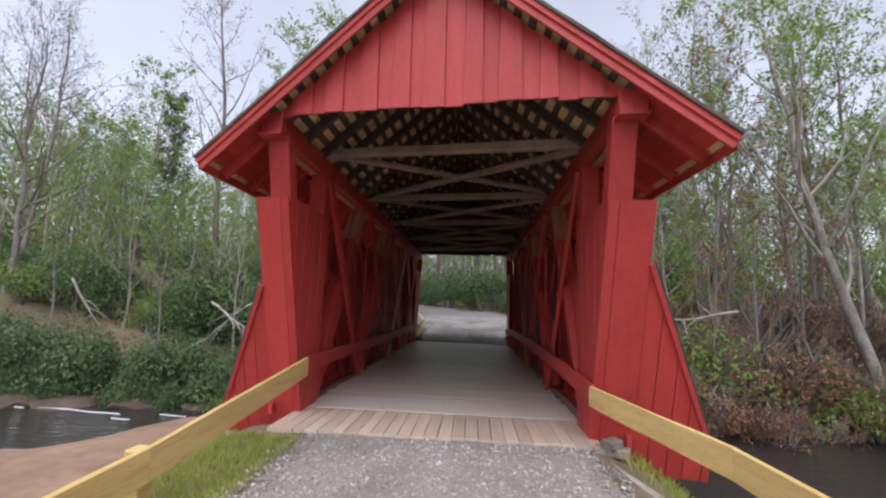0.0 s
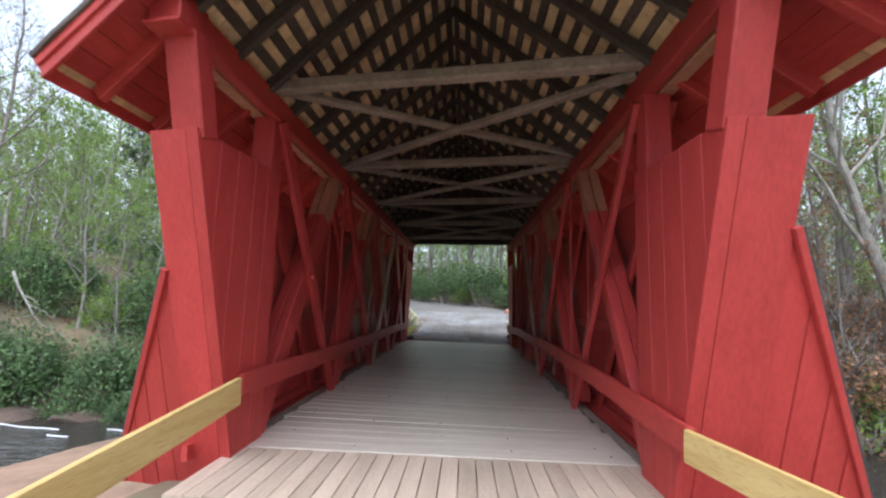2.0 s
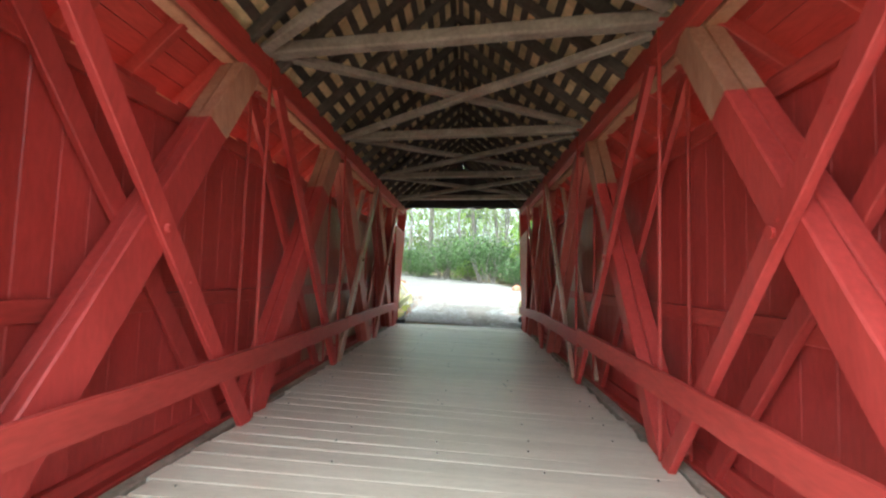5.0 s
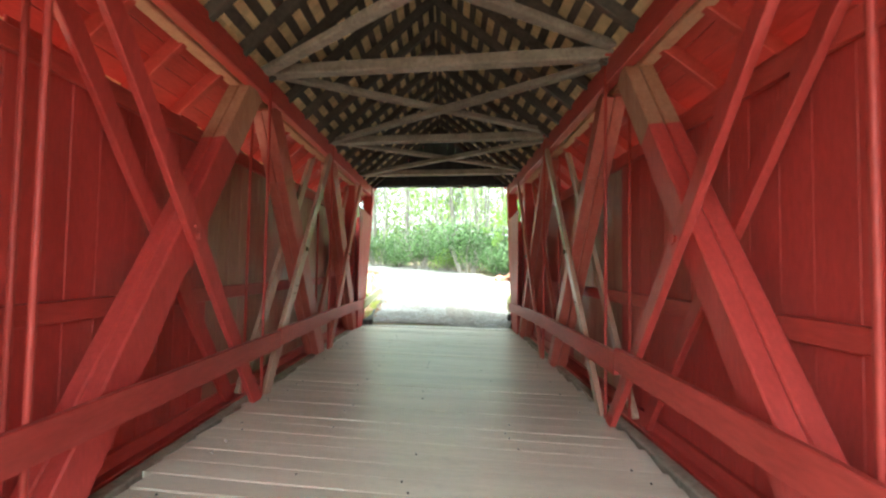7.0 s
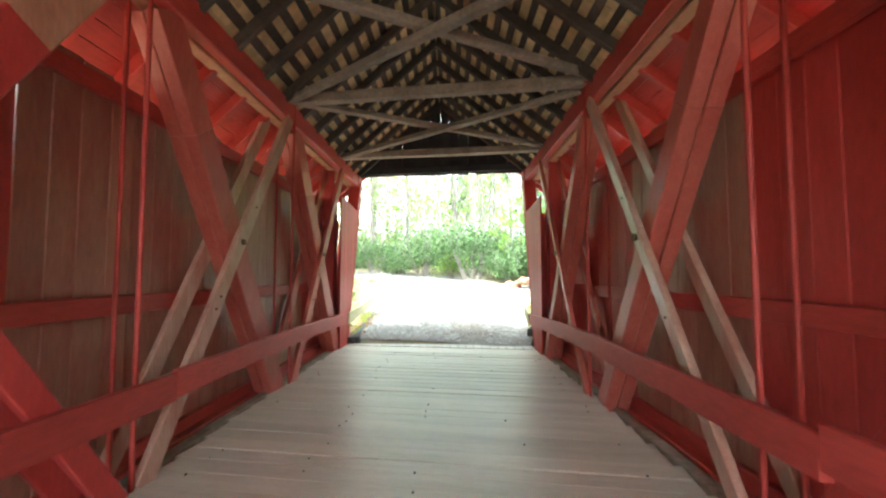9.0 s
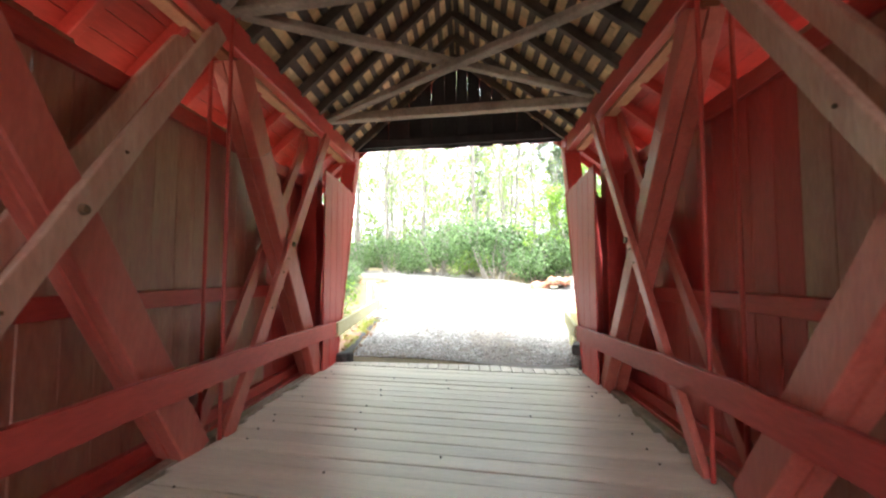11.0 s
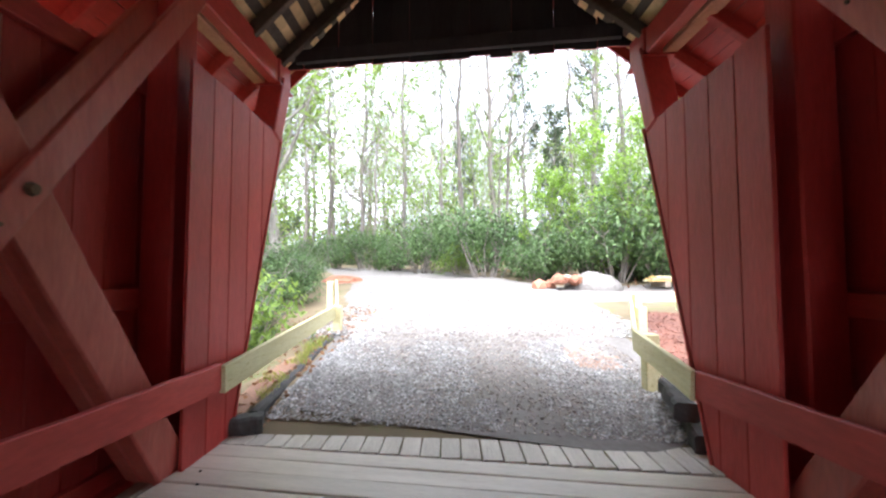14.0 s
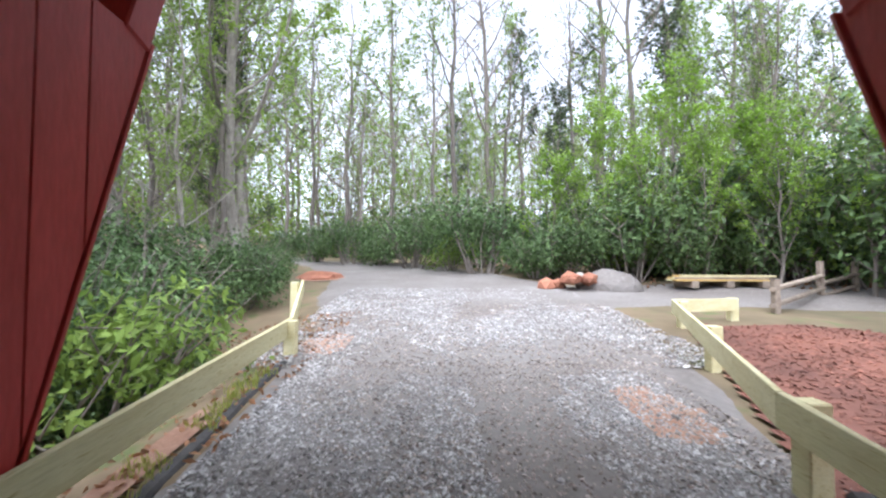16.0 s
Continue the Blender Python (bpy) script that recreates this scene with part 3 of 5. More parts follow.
u = -6.45
while u < 6.62:
    for sgn in (-1, 1):
        n = Vector((sgn * PITCH, 0, 1)).normalized()
        a, b, c = P(u, sgn * 0.0, RIDGE - 0.17), P(u, sgn * 1.93, roof_z(1.93) - 0.17), P(u, sgn * (EAVE - 0.04), roof_z(EAVE - 0.04) - 0.17)
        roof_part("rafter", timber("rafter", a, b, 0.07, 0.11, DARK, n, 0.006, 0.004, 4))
        roof_part("rafter_tail", timber("rafter_tail", b, c, 0.07, 0.11, RED_LONG, n, 0.006), "red-painted rafter tail")
    u += 0.585
for sgn in (-1, 1):
    n = Vector((sgn * PITCH, 0, 1)).normalized()
    x = 0.05
    while x < 1.86:
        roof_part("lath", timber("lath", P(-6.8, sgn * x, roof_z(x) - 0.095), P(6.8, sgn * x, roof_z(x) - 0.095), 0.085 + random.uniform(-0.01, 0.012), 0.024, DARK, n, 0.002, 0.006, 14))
        x += 0.148
    x = 1.925
    while x < EAVE:
        roof_part("soffit_board", timber("soffit_board", P(-6.8, sgn * x, roof_z(x) - 0.095), P(6.8, sgn * x, roof_z(x) - 0.095), 0.165 + random.uniform(-0.004, 0.001), 0.024, RED_LONG, n, 0.002, 0.001, 10), "red-painted soffit plank")
        x += 0.127
    # shingle courses, two-faced: pale below, dark above
    verts, faces, tops = [], [], []
    slope = math.sqrt(1 + PITCH * PITCH)
    courses = 19
    for layer in (0, 1):
        vs, fs = [], []
        for r in range(courses):
            x1 = (EAVE + 0.05) * (r + 1) / courses
            x0 = max(0, x1 - (0.22 if layer else 0.145))
            u = -6.86 - random.random() * 0.1
            while u < 6.84:
                w = random.uniform(0.09, 0.2)
                a, b = max(u, -6.86), min(u + w - 0.004, 6.86)
                lift = random.uniform(0, 0.006)
                z = lambda q: roof_z(q) - 0.078 + layer * 0.012
                k = len(vs)
                lo0, lo1 = z(x0) + lift, z(x1) + lift + (0.026 if layer else 0)
                vs += [P(a, sgn * x0, lo0), P(b, sgn * x0, lo0), P(b, sgn * x1, lo1), P(a, sgn * x1, lo1)]
                vs += [v + n * 0.009 for v in vs[k:k + 4]]
                fs += [(k, k + 3, k + 2, k + 1), (k + 4, k + 5, k + 6, k + 7), (k, k + 1, k + 5, k + 4), (k + 1, k + 2, k + 6, k + 5), (k + 2, k + 3, k + 7, k + 6), (k + 3, k, k + 4, k + 7)]
                u += w
        ob = roof_part("shingles", mesh_from("shingles", vs, fs, SHINGLE if layer else SHINGLE_IN), "dark weathered wooden shingles" if layer else "pale wooden shingle undersides")
        tagged(ob, kind="stuff")
    for end in (-1, 1):
        roof_part("barge_board", timber("barge_board", P(end * 6.84, 0, RIDGE - 0.125), P(end * 6.84, sgn * (EAVE + 0.02), roof_z(EAVE + 0.02) - 0.125), 0.03, 0.14, RED_LONG, n, 0.004), "red-painted barge board")
        roof_part("barge_board", timber("barge_board", P(end * 6.865, 0, RIDGE - 0.085), P(end * 6.865, sgn * (EAVE + 0.03), roof_z(EAVE + 0.03) - 0.085), 0.025, 0.06, RED_LONG, n, 0.003), "red-painted barge board")
    for end in (-1, 1):
        roof_part("shingle_edge", timber("shingle_edge", P(end * 6.87, 0, RIDGE - 0.035), P(end * 6.87, sgn * (EAVE + 0.05), roof_z(EAVE + 0.05) - 0.035), 0.06, 0.035, SHINGLE, n, 0.004, 0.006, 16), "dark mossy edge of the shingles")
    roof_part("eave_board", timber("eave_board", P(-6.82, sgn * (EAVE + 0.03), roof_z(EAVE) - 0.13), P(6.82, sgn * (EAVE + 0.03), roof_z(EAVE) - 0.13), 0.11, 0.025, RED_LONG, CROSS, 0.003))

# ties and wind braces under the rafters
ceiling_braces = tagged(group_at("wind_bracing", P(0, 0, 3.5)), "rough grey-brown tie beams and crossed braces under the roof", "bracing")
cb = Matrix.Translation(-ceiling_braces.location)
for u in POINTS:
    part("tie_beam", timber("tie_beam", P(u, -1.8, 3.50), P(u, 1.8, 3.50), 0.14, 0.12, OLD, (0, 0, 1), 0.015, 0.008, 8), ceiling_braces).matrix_basis = cb
for a, b in zip(POINTS, POINTS[1:]):
    for s, z in ((1, 3.53), (-1, 3.455)):
        part("wind_brace", timber("wind_brace", P(a + 0.12, -s * 1.74, z), P(b - 0.12, s * 1.74, z), 0.11, 0.075, OLD, (0, 0, 1), 0.012, 0.008, 8), ceiling_braces).matrix_basis = cb

# ---- guard rails on the trusses ----
for sgn in (-1, 1):
    mid_u = -0.44 if sgn > 0 else 0.3
    heights = ((-5.5, 0.605), (-2.6, 0.575), (mid_u, 0.565), (2.6, 0.58), (5.25, 0.53))
    if sgn > 0:
        heights = ((-5.87, 0.535), (-4.6, 0.58), (-2.6, 0.62), (mid_u, 0.655), (mid_u + 0.01, 0.61), (2.6, 0.62), (5.57, 0.52))
    for k in range(2):
        rail = group_at("guard_rail", P(0, sgn * 1.67, 0.6))
        rb = Matrix.Translation(-rail.location)
        a, b = (heights[0][0], mid_u) if k == 0 else (mid_u + 0.01, heights[-1][0])
        bm_pts = [h for h in heights if a - 0.001 <= h[0] <= b + 0.001]
        bm = bmesh.new()
        rings = []
        us = sorted(set([h[0] for h in bm_pts] + list(np.linspace(a, b, 26))))
        for v in us:
            z = float(np.interp(v, [h[0] for h in bm_pts], [h[1] for h in bm_pts])) + 0.012 * noise.noise((v * 2.1, sgn * 5, 1))
            t = 0.095 + 0.008 * noise.noise((v * 3.3, sgn * 5, 9))
            rings.append([bm.verts.new(P(v, sgn * x, z + dz)) for x, dz in ((1.645, -0.095), (1.695, -0.095), (1.695, t - 0.006), (1.687, t), (1.653, t), (1.645, t - 0.006))])
        for r0, r1 in zip(rings, rings[1:]):
            for i in range(6):
                bm.faces.new((r0[i], r0[(i + 1) % 6], r1[(i + 1) % 6], r1[i]))
        bm.faces.new(rings[0][::-1])
        bm.faces.new(rings[-1])
        ob = part("board", finish(bm, "board", RED_LONG), rail)
        ob.matrix_basis = rb
        for v in np.arange(a + 0.25, b, 1.28):
            z = float(np.interp(v, [h[0] for h in bm_pts], [h[1] for h in bm_pts]))
            part("block", hexa("block", [P(v + du, sgn * x, z + dz) for dz in (-0.07, 0.07) for du, x in ((-0.05, 1.695), (0.05, 1.695), (0.05, 1.735), (-0.05, 1.735))], RED, 0.004), rail).matrix_basis = rb
        tagged(rail, "long worn red-painted plank guard rail fixed to the truss", "guard rail", "bridge guard rails")

# ---- plants ----
def leaf_mesh(name, centres, normals, length, width, mat, rng, droop=0.2):
    """Many pointed leaves, each a folded pair of triangles."""
    c, nrm = np.asarray(centres, float), np.asarray(normals, float)
    k = len(c)
    r = rng.normal(size=(k, 3))
    nrm = nrm + 0.55 * rng.normal(size=(k, 3))
    nrm /= np.linalg.norm(nrm, axis=1)[:, None] + 1e-9
    d = np.cross(nrm, r)
    d /= np.linalg.norm(d, axis=1)[:, None] + 1e-9
    d[:, 2] -= droop
    s = np.cross(nrm, d)
    ln = (length * rng.uniform(0.6, 1.3, k))[:, None]
    wd = (width * rng.uniform(0.7, 1.2, k))[:, None]
    v = np.empty((k, 4, 3))
    v[:, 0] = c - d * ln * 0.5
    v[:, 1] = c + s * wd * 0.5 + nrm * wd * 0.15 - d * ln * 0.05
    v[:, 2] = c + d * ln * 0.5
    v[:, 3] = c - s * wd * 0.5 + nrm * wd * 0.15 - d * ln * 0.05
    f = np.arange(k * 4).reshape(k, 4)
    me = bpy.data.meshes.new(name)
    me.from_pydata(v.reshape(-1, 3).tolist(), [], f.tolist())
    me.materials.append(mat)
    me.update()
    return me


def tree(seed, height, bark, leaf, leaves=5, size=0.17, low=0.35, spread_out=1.0, lean=(0, 0), limbs=17, twigs=4, stout=0.0092, label="", droop=0.2):
    rng = np.random.default_rng(seed)
    rnd = random.Random(seed)
    thing = group_at("tree")
    trunk, wiggle = [], Vector((0, 0, 0))
    for i in range(11):
        f = i / 10
        wiggle += Vector((rnd.uniform(-1, 1), rnd.uniform(-1, 1), 0)) * height * 0.012
        trunk.append((Vector((lean[0] * f * height, lean[1] * f * height, f * height - 0.4)) + wiggle * (1 if i else 0), height * stout * ((1 - f) ** 0.8 * 0.95 + 0.05) * (1.35 if i == 0 else 1)))
    thick, thin, spots, outs = [trunk], [], [], []

    def point(line, f):
        q = f * (len(line) - 1)
        i = min(int(q), len(line) - 2)
        return line[i][0].lerp(line[i + 1][0], q - i), line[i][1] * (1 - q + i) + line[i + 1][1] * (q - i)

    def grow(start, way, length, radius, steps, up):
        line, p, d = [(start, radius)], start.copy(), way.normalized()
        for i in range(steps):
            d = (d + Vector((rnd.uniform(-1, 1), rnd.uniform(-1, 1), rnd.uniform(-0.6, 1))) * 0.24 + Vector((0, 0, up))).normalized()
            p = p + d * length / steps
            line.append((p.copy(), max(0.004, radius * (1 - 0.85 * (i + 1) / steps))))
        return line

    for i in range(limbs):
        f = low + (0.97 - low) * (i + rnd.random()) / limbs
        p, r = point(trunk, f)
        a = i * 2.4 + rnd.uniform(-0.5, 0.5)
        e = radians(rnd.uniform(15, 55) + 18 * f)
        way = Vector((math.cos(a) * math.cos(e), math.sin(a) * math.cos(e), math.sin(e)))
        limb = grow(p, way, height * (0.34 * (1.12 - f) + 0.06) * spread_out * rnd.uniform(0.7, 1.2), r * 0.5, 5, 0.10)
        thick.append(limb)
        for j in range(4):
            q, rr = point(limb, 0.25 + 0.75 * (j + rnd.random() * 0.6) / 4)
            b = rnd.uniform(0, 6.28)
            sub = grow(q, (limb[-1][0] - limb[0][0]).normalized() + Vector((math.cos(b), math.sin(b), rnd.uniform(-0.2, 0.7))) * 0.9, height * 0.085 * spread_out * rnd.uniform(0.6, 1.3), max(0.012, rr * 0.6), 3, 0.06)
            thin.append(sub)
            for k in range(twigs):
                q2, _ = point(sub, 0.2 + 0.8 * rnd.random())
                b = rnd.uniform(0, 6.28)
                tw = grow(q2, (sub[-1][0] - sub[0][0]).normalized() + Vector((math.cos(b), math.sin(b), rnd.uniform(-0.3, 0.6))), height * 0.04 * rnd.uniform(0.6, 1.4), 0.008, 1, 0.03)
                thin.append(tw)
                for _ in range(leaves):
                    c, _ = point(tw, rnd.random())
                    spots.append(c + Vector((rnd.gauss(0, 0.1), rnd.gauss(0, 0.1), rnd.gauss(0, 0.08))))
                    outs.append((0, 0, 1))
    v1, f1 = tubes(thick, 5)
    v2, f2 = tubes(thin, 3)
    k = len(v1)
    me = mesh_from("trunk", v1 + v2, f1 + [tuple(i + k for i in f) for f in f2], bark, True)
    part("trunk", me, thing)
    if spots:
        part("crown", leaf_mesh("crown", spots, outs, size, size * 0.6, leaf, rng, droop), thing)
    return tagged(thing, label, "tree", "woodland trees")


def shrub(seed, wide, high, leaf, count, length, label, lumps=16, stems=14, bark=BARK):
    rng = np.random.default_rng(seed)
    rnd = random.Random(seed)
    thing = group_at("shrub")
    pts, outs = [], []
    cs = []
    for i in range(lumps):
        a, r = rng.uniform(0, 6.28), wide * 0.5 * math.sqrt(rng.uniform(0, 1)) * 0.8
        cs.append((r * math.cos(a), r * math.sin(a), high * rng.uniform(0.25, 0.80) * (1 - 0.35 * (r / (wide * 0.5)) ** 2), rng.uniform(0.16, 0.30) * min(wide, high * 1.3)))
    per = count // lumps
    for x, y, z, r in cs:
        d = rng.normal(size=(per, 3))
        d /= np.linalg.norm(d, axis=1)[:, None]
        rad = r * rng.uniform(0.35, 1.0, per) ** 0.4
        rad *= 1 + 0.25 * np.sin(d[:, 0] * 7 + x * 9) * np.cos(d[:, 1] * 6 + d[:, 2] * 5)
        p = np.array([x, y, z]) + d * rad[:, None] * np.array([1, 1, 0.85])
        keep = p[:, 2] > 0.02
        pts.append(p[keep])
        outs.append(d[keep] * 0.8 + np.array([0, 0, 0.5]))
    part("crown", leaf_mesh("crown", np.concatenate(pts), np.concatenate(outs), length, length * 0.42, leaf, rng), thing)
    strands = []
    for i in range(stems):
        x, y, z, r = cs[i % lumps]
        b = Vector((x * 0.25 + rnd.uniform(-0.1, 0.1), y * 0.25 + rnd.uniform(-0.1, 0.1), -0.15))
        t = Vector((x, y, z + r * 0.5))
        m = b.lerp(t, 0.5) + Vector((rnd.uniform(-0.15, 0.15), rnd.uniform(-0.15, 0.15), 0))
        strands.append([(b, 0.03), (m, 0.02), (t, 0.006)])
        for _ in range(3):
            e = t + Vector((rnd.uniform(-1, 1), rnd.uniform(-1, 1), rnd.uniform(-0.2, 0.9))) * r
            strands.append([(m.lerp(t, rnd.random()), 0.012), (e, 0.004)])
    v, f = tubes(strands, 4)
    part("branchwork", mesh_from("branchwork", v, f, bark, True), thing)
    return tagged(thing, label, "shrub", "shrubs")


SPACING = 1.13  # how far apart the plants of the far bank stand


def plant(model, x, y, scale=1.0, turn=None, sink=0.0, used=set()):
    """Sets the model down at its first place, and copies of it at the others."""
    if y > 12.5:
        x, y = x * SPACING, 11.5 + (y - 11.5) * SPACING
    m = pose(x, y, land(x, y) - sink, 0, 0, random.uniform(0, 360) if turn is None else turn)
    if model.name not in used:
        used.add(model.name)
        model.matrix_basis = m
        model.scale = (scale,) * 3
        return model
    ob = copy_thing(model, m)
    ob.scale = (scale,) * 3
    return ob


bare_tree = tree(11, 13, BARK, BUD, 2, 0.10, 0.22, 1.5, limbs=22, twigs=6, stout=0.012, label="bare grey tree with fine spreading branches and buds")
bud_tree = tree(12, 20, BARK, BUD, 4, 0.12, 0.30, 0.75, limbs=20, label="tall thin tree with small opening buds")
bud_tree_b = tree(13, 17, BARK, BUD, 2, 0.12, 0.45, 0.9, limbs=16, label="tall bare tree with a few buds")
bare_tall = tree(14, 18, BARK, SPRING, 3, 0.12, 0.42, 1.0, limbs=15, label="tall grey tree nearly bare of leaves")
spring_a = tree(21, 16, BARK, SPRING, 8, 0.175, 0.25, 1.0, label="slim tree with fresh light green leaves")
spring_b = tree(22, 13, PALE_BARK, SPRING, 9, 0.17, 0.2, 1.1, label="pale-barked tree with fresh light green leaves")
spring_c = tree(23, 18, BARK, SPRING, 8, 0.185, 0.35, 0.95, label="tall slim tree with light green leaves high up")
leaning = tree(24, 15, PALE_BARK, SPRING, 6, 0.17, 0.3, 1.2, lean=(-0.25, 0.0), stout=0.014, label="leaning grey tree with young leaves")
rusty = tree(25, 12, BARK, DRY, 5, 0.15, 0.2, 1.25, label="tree with rusty brown young foliage")
bright_small = tree(26, 4.6, BARK, BRIGHT, 13, 0.125, 0.12, 1.5, limbs=18, stout=0.012, label="small tree with bright yellow-green leaves")
bright_mid = tree(27, 6.5, BARK, BRIGHT, 12, 0.13, 0.15, 1.4, limbs=18, stout=0.012, label="young tree with bright yellow-green leaves")
cedar = tree(31, 13, BARK, CEDAR, 13, 0.18, 0.12, 0.62, limbs=30, stout=0.011, label="dark evergreen cedar with a narrow crown", droop=0.1)
pine = tree(32, 17, BARK, CEDAR, 11, 0.19, 0.45, 0.75, limbs=20, stout=0.011, label="tall pine with dark needles")
laurel_a = shrub(41, 3.0, 2.3, LAUREL, 3400, 0.14, "dense dark evergreen shrub")
laurel_b = shrub(42, 3.4, 2.7, LAUREL, 3600, 0.145, "dense dark evergreen shrub")
laurel_c = shrub(43, 2.6, 1.9, LAUREL, 2900, 0.135, "dense dark evergreen shrub")
laurel_near = shrub(44, 2.6, 2.1, LAUREL, 9500, 0.088, "dense leafy evergreen shrub beside the rail", 22, 20)
laurel_near_b = shrub(45, 2.2, 1.7, LAUREL, 7800, 0.085, "dense leafy evergreen shrub beside the rail", 20, 20)
green_shrub = shrub(46, 2.2, 1.7, SPRING, 2200, 0.11, "light green leafy shrub", 14)
bright_shrub = shrub(47, 1.8, 1.4, BRIGHT, 2400, 0.09, "bright green leafy shrub", 14)
dry_shrub = shrub(48, 2.4, 1.3, DRY, 1500, 0.085, "tangled brown brush with dry leaves", 14, 40)

# trees told apart across the creek
plant(bare_tree, -17.8, 12.6, 1.0, 40)
plant(spring_b, -15.0, 15.5, 0.95, 10)
plant(cedar, -18.5, 21.5, 1.0)
plant(bud_tree, -13.2, 18.5, 1.05, 70)
plant(spring_c, -10.5, 19.5, 1.0)
plant(bud_tree_b, -21.5, 16.5, 0.95)
plant(leaning, 13.8, 9.8, 1.0, 15)
plant(rusty, 10.2, 12.4, 1.0)
plant(spring_a, 9.4, 14.6, 1.0)
plant(rusty, 15.5, 6.2, 1.0)
plant(bare_tall, 8.0, 16.0, 0.8)
# trees beyond the far road
for x, y, model, s in ((-2.6, 30.0, spring_c, 0.95), (0.6, 28.8, bare_tall, 1.0), (2.0, 28.2, bud_tree, 0.95), (4.2, 26.5, cedar, 0.6), (6.2, 27.8, bare_tall, 1.1), (7.5, 26.5, bud_tree_b, 1.1),
                       (9.5, 28.0, pine, 0.95), (11.6, 25.5, bud_tree_b, 0.9), (12.5, 22.5, bare_tree, 0.9), (-4.8, 31.5, spring_a, 1.1), (-7.5, 34, spring_c, 1.0), (-9.5, 36, spring_a, 1.05),
                       (4.6, 22.6, bright_mid, 0.85), (6.6, 22.4, bright_mid, 1.0), (8.4, 22.0, bright_small, 1.1), (3.4, 23.5, bright_small, 0.9), (10.6, 17.6, bright_small, 1.0), (9.6, 15.2, bright_small, 0.75)):
    plant(model, x, y, s)
# tall trunks close by the left of the far road
for x, y, model, s in ((-5.2, 17.2, bare_tall, 0.9), (-4.6, 19.8, spring_b, 1.15), (-6.8, 16.2, spring_c, 0.95), (-5.6, 22.2, leaning, 0.9), (-8.2, 20.0, spring_a, 1.0), (-7.4, 24.5, spring_c, 1.0), (-5.6, 14.0, spring_b, 0.8)):
    plant(model, x, y, s)

rng = random.Random(5)


def open_ground(x, y):
    """Clear of the road, the creek and the bridge."""
    if -1.5 < y < 9.6 or (abs(x) < 4.5 and y < 27):
        return False
    if y > 10 and any(math.hypot(x - q[0], y - q[1]) < q[2] + 1.6 for a, b in zip(FAR_ROAD, FAR_ROAD[1:]) for q in [[a[c] + (b[c] - a[c]) * k / 4 for c in range(3)] for k in range(5)]):
        return False
    return not (x > 1 and 11 < y < 21.5 and x < 13)


count = 0
while count < 135:
    zone = rng.random()
    if zone < 0.42:
        x, y = rng.uniform(-42, -6), rng.uniform(13.5, 52)
    elif zone < 0.66:
        x, y = rng.uniform(7, 38), rng.uniform(9.5, 40)
    elif zone < 0.72:
        x, y = rng.uniform(9, 30), rng.uniform(-9, -1.5)
    else:
        x, y = rng.uniform(-30, 32), rng.uniform(29, 62)
    if not open_ground(x, y):
        continue
    far_off = zone >= 0.72
    if far_off:
        model, s = rng.choice((spring_a, spring_c, spring_c, bud_tree, bud_tree_b, bare_tall, bare_tall, pine)), rng.uniform(0.8, 1.15)
    elif rng.random() < 0.55:
        model, s = rng.choice((spring_a, spring_b, spring_b, rusty if x > 0 else spring_b, leaning)), rng.uniform(0.4, 0.7)
    else:
        model, s = rng.choice((bud_tree, bud_tree_b, bare_tall, bare_tree, spring_c, cedar if x < 0 else rusty)), rng.uniform(0.55, 0.85)
    plant(model, x, y, s)
    count += 1

# shrubs: creek bank, bank behind the road, and beside the far rail
for i in range(24):
    x = -3.6 - 0.86 * i + rng.uniform(-0.4, 0.4)
    plant(rng.choice((laurel_a, laurel_b, laurel_c)), x, 10.1 + rng.uniform(-0.5, 0.5), rng.uniform(0.75, 1.2), sink=0.35)
    plant(rng.choice((laurel_c, green_shrub, laurel_a)), x - 0.3, 9.2 + rng.uniform(-0.2, 0.3), rng.uniform(0.45, 0.75), sink=0.2)
    plant(rng.choice((laurel_a, laurel_b, dry_shrub, green_shrub)), x + 0.5, 13.0 + rng.uniform(-0.7, 0.9), rng.uniform(0.9, 1.25))
for x, y, s in ((-7.4, 31.0, 1.0), (-5.6, 29.6, 1.05), (-3.9, 28.6, 1.05), (-2.4, 27.6, 1.0), (-1.0, 26.6, 1.0), (0.3, 25.4, 1.05), (1.5, 24.2, 1.0), (2.5, 23.0, 1.05), (3.6, 22.2, 0.9), (5.0, 21.9, 0.95), (6.4, 21.6, 0.9),
                (7.8, 21.4, 1.0), (9.2, 21.4, 0.95), (10.7, 21.2, 1.05), (12.2, 21.3, 1.1), (-1.4, 28.8, 1.15), (1.2, 27.0, 1.1), (3.2, 25.0, 1.1), (5.5, 23.8, 1.1), (8.0, 23.4, 1.15), (10.5, 23.5, 1.2), (13.0, 23.4, 1.2), (14.0, 20.8, 1.0)):
    plant(rng.choice((laurel_a, laurel_b, laurel_c, laurel_a, green_shrub)), x + rng.uniform(-0.3, 0.3), y + rng.uniform(-0.2, 0.5), s * rng.uniform(0.85, 1.5))
